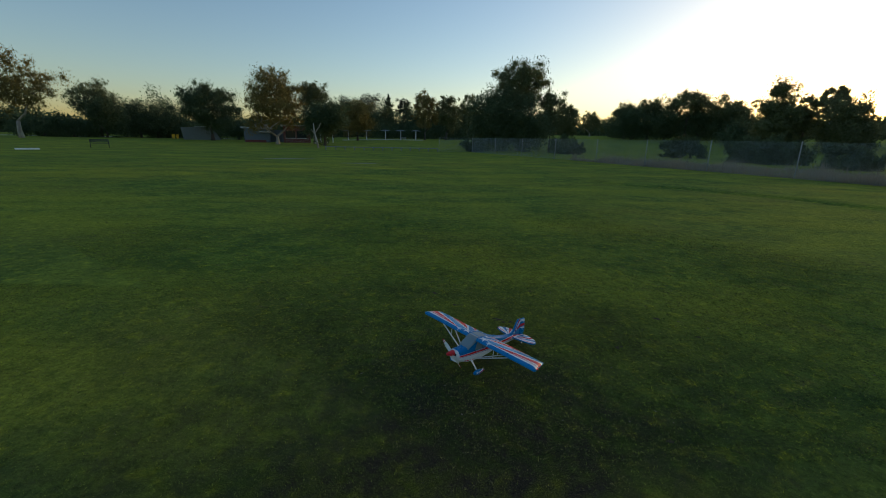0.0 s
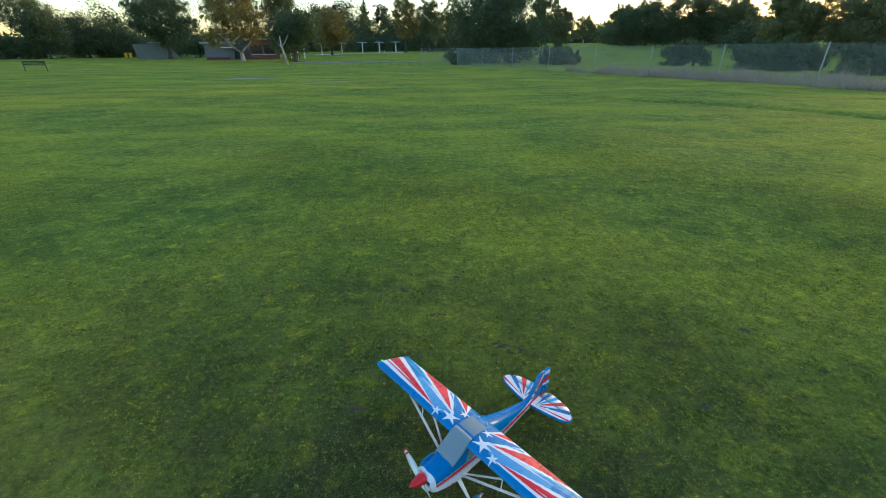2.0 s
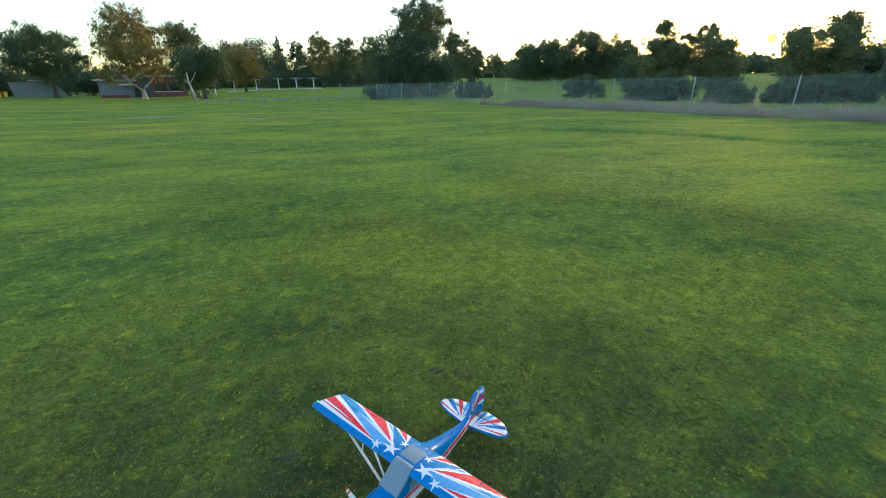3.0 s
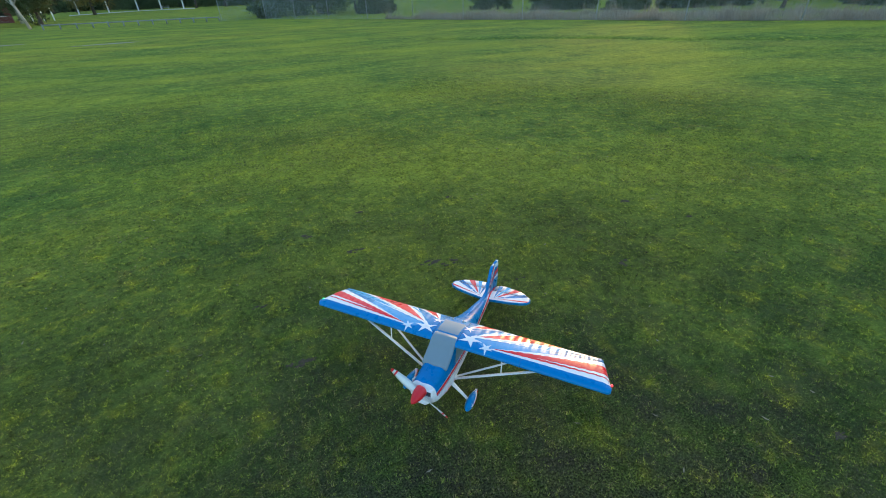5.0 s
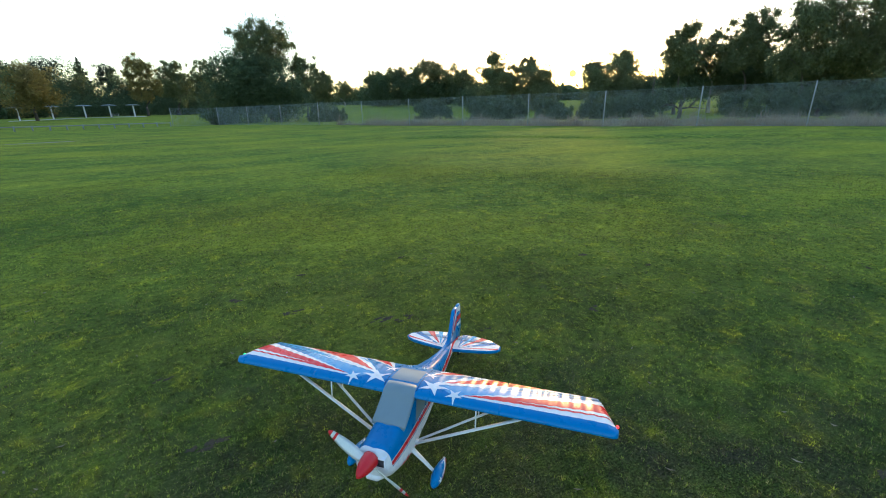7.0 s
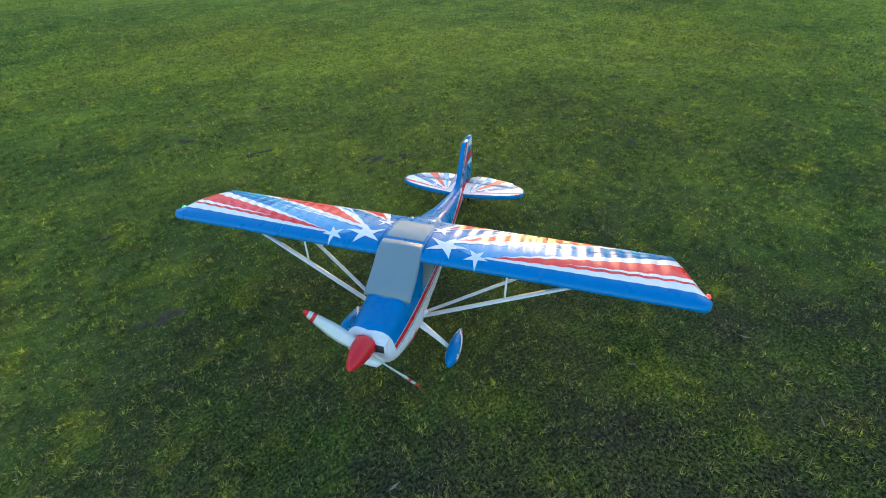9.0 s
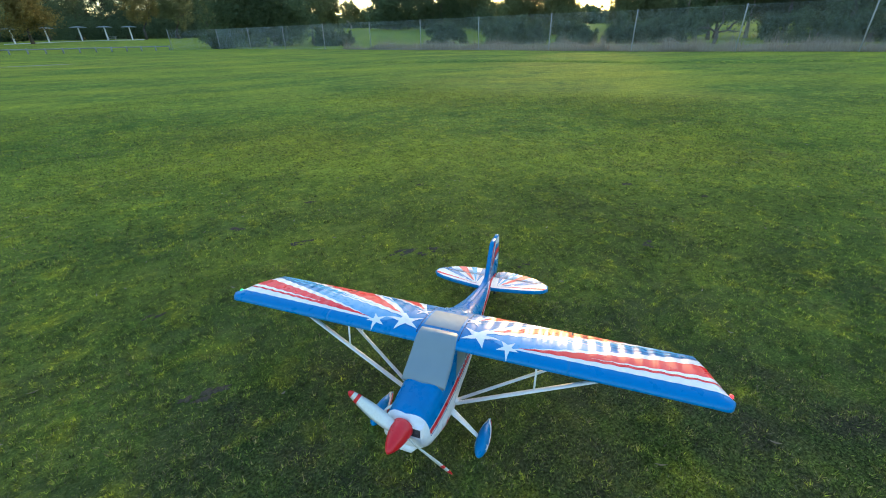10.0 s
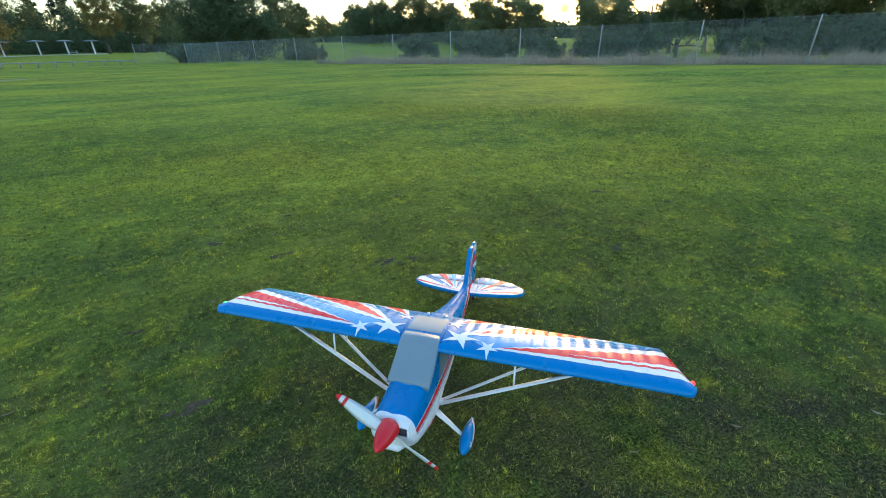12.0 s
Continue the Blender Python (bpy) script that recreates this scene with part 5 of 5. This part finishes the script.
for az in (-34.25, -33.85):
    wheelie_bin(az, 124)

bench = thing("park_bench", facing(-41.6, 59), "dark slatted park bench on the lawn", "bench")
for z, y in ((0.44, -0.18), (0.44, 0.0), (0.44, 0.16)):
    part("seat_slat", boxed(-0.85, 0.85, y - 0.07, y + 0.07, z, z + 0.04, 0.008), M_BENCH, bench)
for z in (0.56, 0.68, 0.80):
    part("back_slat", boxed(-0.85, 0.85, 0.24, 0.28, z, z + 0.09, 0.008), M_BENCH, bench)
for x in (-0.8, 0.8):
    part("leg", boxed(x - 0.03, x + 0.03, -0.24, -0.18, -0.05, 0.44), M_BENCH, bench)
    part("leg", boxed(x - 0.03, x + 0.03, 0.2, 0.27, -0.05, 0.88), M_BENCH, bench)
    part("arm_rest", boxed(x - 0.03, x + 0.03, -0.24, 0.26, 0.62, 0.66), M_BENCH, bench)


def shade_shelter(az, far):
    s = thing("shade_shelter", facing(az, far), "white T-shaped shade shelter on a paved strip", "shelter", "shade shelters")
    part("post", boxed(-0.14, 0.14, -0.14, 0.14, -0.1, 2.6), M_FASCIA, s, smooth=False)
    roof = loft(bmesh.new(), [[(sx * w, sy * w, z) for sx, sy in ((-1, -1), (1, -1), (1, 1), (-1, 1))] for z, w in ((2.56, 1.45), (2.61, 1.5), (2.74, 0.9), (2.84, 0.15))])
    part("canopy", roof, M_SHED, s, "dull grey pitched canopy", smooth=False)


for az in (-14.2, -11.8, -9.3, -7.25, -5.2):
    shade_shelter(az, 128)
table = thing("picnic_table", facing(-6.9, 125), "pale picnic table beside the shelters", "table")
part("tabletop", boxed(-0.9, 0.9, -0.4, 0.4, 0.70, 0.76), M_CONC, table, smooth=False)
for x in (-0.6, 0.6):
    part("leg", boxed(x - 0.06, x + 0.06, -0.35, 0.35, -0.05, 0.70), M_CONC, table, smooth=False)
for y in (-0.75, 0.75):
    part("seat", boxed(-0.9, 0.9, y - 0.15, y + 0.15, 0.42, 0.47), M_CONC, table, smooth=False)


def strip(name, az0, az1, far, deep, material, label, category, steps=40, lift=0.03):
    """A paved strip that follows the ground."""
    bm = bmesh.new()
    rows = []
    for k in range(steps + 1):
        az = az0 + (az1 - az0) * k / steps
        rows.append([])
        for r, dz in ((far, -0.1), (far, lift), (far + deep, lift), (far + deep, -0.1)):
            p = at_bearing(az, r)
            rows[-1].append((p.x, p.y, float(ground_z(p.x, p.y)) + dz))
    tagged(link_mesh(name, loft(bm, rows), material, smooth=False), label, category, kind="structure")


strip("pavement", -15.0, -4.2, 125, 5, M_CONC, "pale paved strip under the shade shelters", "pavement")
strip("road", -60.0, -25.5, 138, 5, M_CONC, "pale road along the far edge of the lawn", "road")

rail = thing("timber_barrier", Matrix.Identity(4), "low weathered timber post and rail barrier on the lawn", "barrier")
spots = [at_bearing(-17.5 + 15.2 * k / 12, 57.5 + 0.15 * k) for k in range(13)]
for k, p in enumerate(spots):
    p.z = float(ground_z(p.x, p.y))
    part("post", tubed([p - Vector((0, 0, 0.1)), p + Vector((0, 0, 0.5))], [0.07, 0.065], 8), M_TIMBER, rail)
    if k:
        part("rail", tubed([spots[k - 1] + Vector((0, 0, 0.4)), p + Vector((0, 0, 0.4))], [0.05, 0.05], 7), M_TIMBER, rail)


def worn_patch(az, far, wide, deep, seed):
    """A shallow scrape of pale soil with a ragged edge."""
    g = np.random.default_rng(seed)
    spot = at_bearing(az, far)
    bm = bmesh.new()
    edge = []
    for k in range(40):
        a = 2 * math.pi * k / 40
        r = 1 + 0.15 * math.sin(3 * a + seed) + 0.1 * g.normal()
        edge.append((r * wide / 2 * math.cos(a), r * deep / 2 * math.sin(a)))
    rings = []
    for s, z in ((1.06, -0.01), (1.0, 0.008), (0.6, 0.014), (0.05, 0.016)):
        rings.append([(u * s, v * s, z + float(ground_z(spot.x, spot.y))) for u, v in edge])
    ob = link_mesh("worn_patch", loft(bm, rings), M_SOIL)
    ob.matrix_world = Matrix.Translation((spot.x, spot.y, 0)) @ pose(0, 0, 0, 0, 0, -az)
    tagged(ob, "pale worn patch of bare soil in the lawn", "bare patch", kind="structure")


worn_patch(-23.4, 33.0, 3.6, 1.1, 3)
worn_patch(-13.3, 27.5, 2.6, 0.7, 5)

sheet = link_mesh("ground_sheet", boxed(-0.8, 0.8, -0.5, 0.5, -0.01, 0.12, 0.03), M_FASCIA)
sheet.matrix_world = facing(-47.4, 52)
tagged(sheet, "folded white ground sheet lying on the lawn", "ground sheet")

# the sun itself, low behind the trees
bm = bmesh.new()
bmesh.ops.create_icosphere(bm, subdivisions=3, radius=12.0)
m = Mat("sun_glow")
em = m.n("Emission", Color=(1.0, 0.42, 0.06, 1.0), Strength=1.1)
m.link(em.outputs[0], m.t.nodes["Material Output"].inputs[0])
disc = link_mesh("setting_sun", bm, m.m)
disc.location = at_bearing(46.7, 1500, 1500 * math.tan(radians(4.2)))
tagged(disc, "low setting sun behind the trees", "sun", kind="structure")


def leaf_litter():
    """Dead leaves and pale bits strewn over the turf."""
    g = np.random.default_rng(13)
    n = 120
    r, az = 0.4 + 4.2 * g.random(n) ** 0.7, radians(-45) + radians(125) * g.random(n)
    x, y = r * np.sin(az), r * np.cos(az)
    x[:4], y[:4] = (-0.835, -0.856, 1.25, 0.62), (1.651, 1.48, 0.55, 0.42)
    length, wide, turn = 0.006 + 0.010 * g.random(n), 0.0015 + 0.0025 * g.random(n), 2 * np.pi * g.random(n)
    dx, dy = np.cos(turn), np.sin(turn)
    lift = 0.016 + 0.006 * g.random(n)
    spot = lambda a, b, h: np.stack([x + dx * a * length - dy * b * wide, y + dy * a * length + dx * b * wide, lift + h], 1)  # noqa: E731
    verts = np.stack([spot(-1, 0, 0.004), spot(0, -1, 0.002), spot(0, 0, -0.002), spot(0, 1, 0.002), spot(1, 0, 0.005)], 1).reshape(-1, 3)
    k = np.arange(n)[:, None] * 5
    tris = np.stack([k + [0, 1, 2], k + [0, 2, 3], k + [1, 4, 2], k + [2, 4, 3]], 1).reshape(-1, 3)
    tagged(raw_mesh("leaf_litter", verts, tris, M_DRY), "dead pale leaves strewn over the turf", "leaves", kind="stuff")


leaf_litter()


def soil_patches():
    """Small uneven spots where the turf is worn through to dark soil."""
    g = np.random.default_rng(31)
    spots = []
    for cx, cy, rx, ry in BARE:
        for _ in range(6):
            a, d, q = 2 * math.pi * g.random(), g.random() ** 0.5, 0.2 + 0.25 * g.random()
            spots.append((cx + rx * d * math.cos(a), cy + ry * d * math.sin(a), rx * q, ry * q))
    for _ in range(9):
        away, bearing, size = 0.7 + 4.4 * g.random() ** 0.8, radians(-50 + 130 * g.random()), 0.008 + 0.018 * g.random()
        spots.append((away * math.sin(bearing), away * math.cos(bearing), size * 1.7, size * 0.9))
    verts, tris = [], []
    for cx, cy, rx, ry in spots:
        k, n = len(verts), 22
        verts.append((cx, cy, 0.004))
        wobble = 0.45 + 0.8 * g.random(n)
        verts.extend((cx + rx * w * math.cos(2 * math.pi * i / n), cy + ry * w * math.sin(2 * math.pi * i / n), -0.001 + 0.004 * g.random()) for i, w in enumerate(wobble))
        tris.extend((k, k + 1 + i, k + 1 + (i + 1) % n) for i in range(n))
    tagged(raw_mesh("bare_soil", verts, tris, M_DARKSOIL), "small worn spots of dark bare soil in the turf", "soil", kind="stuff")


soil_patches()
build_grass()
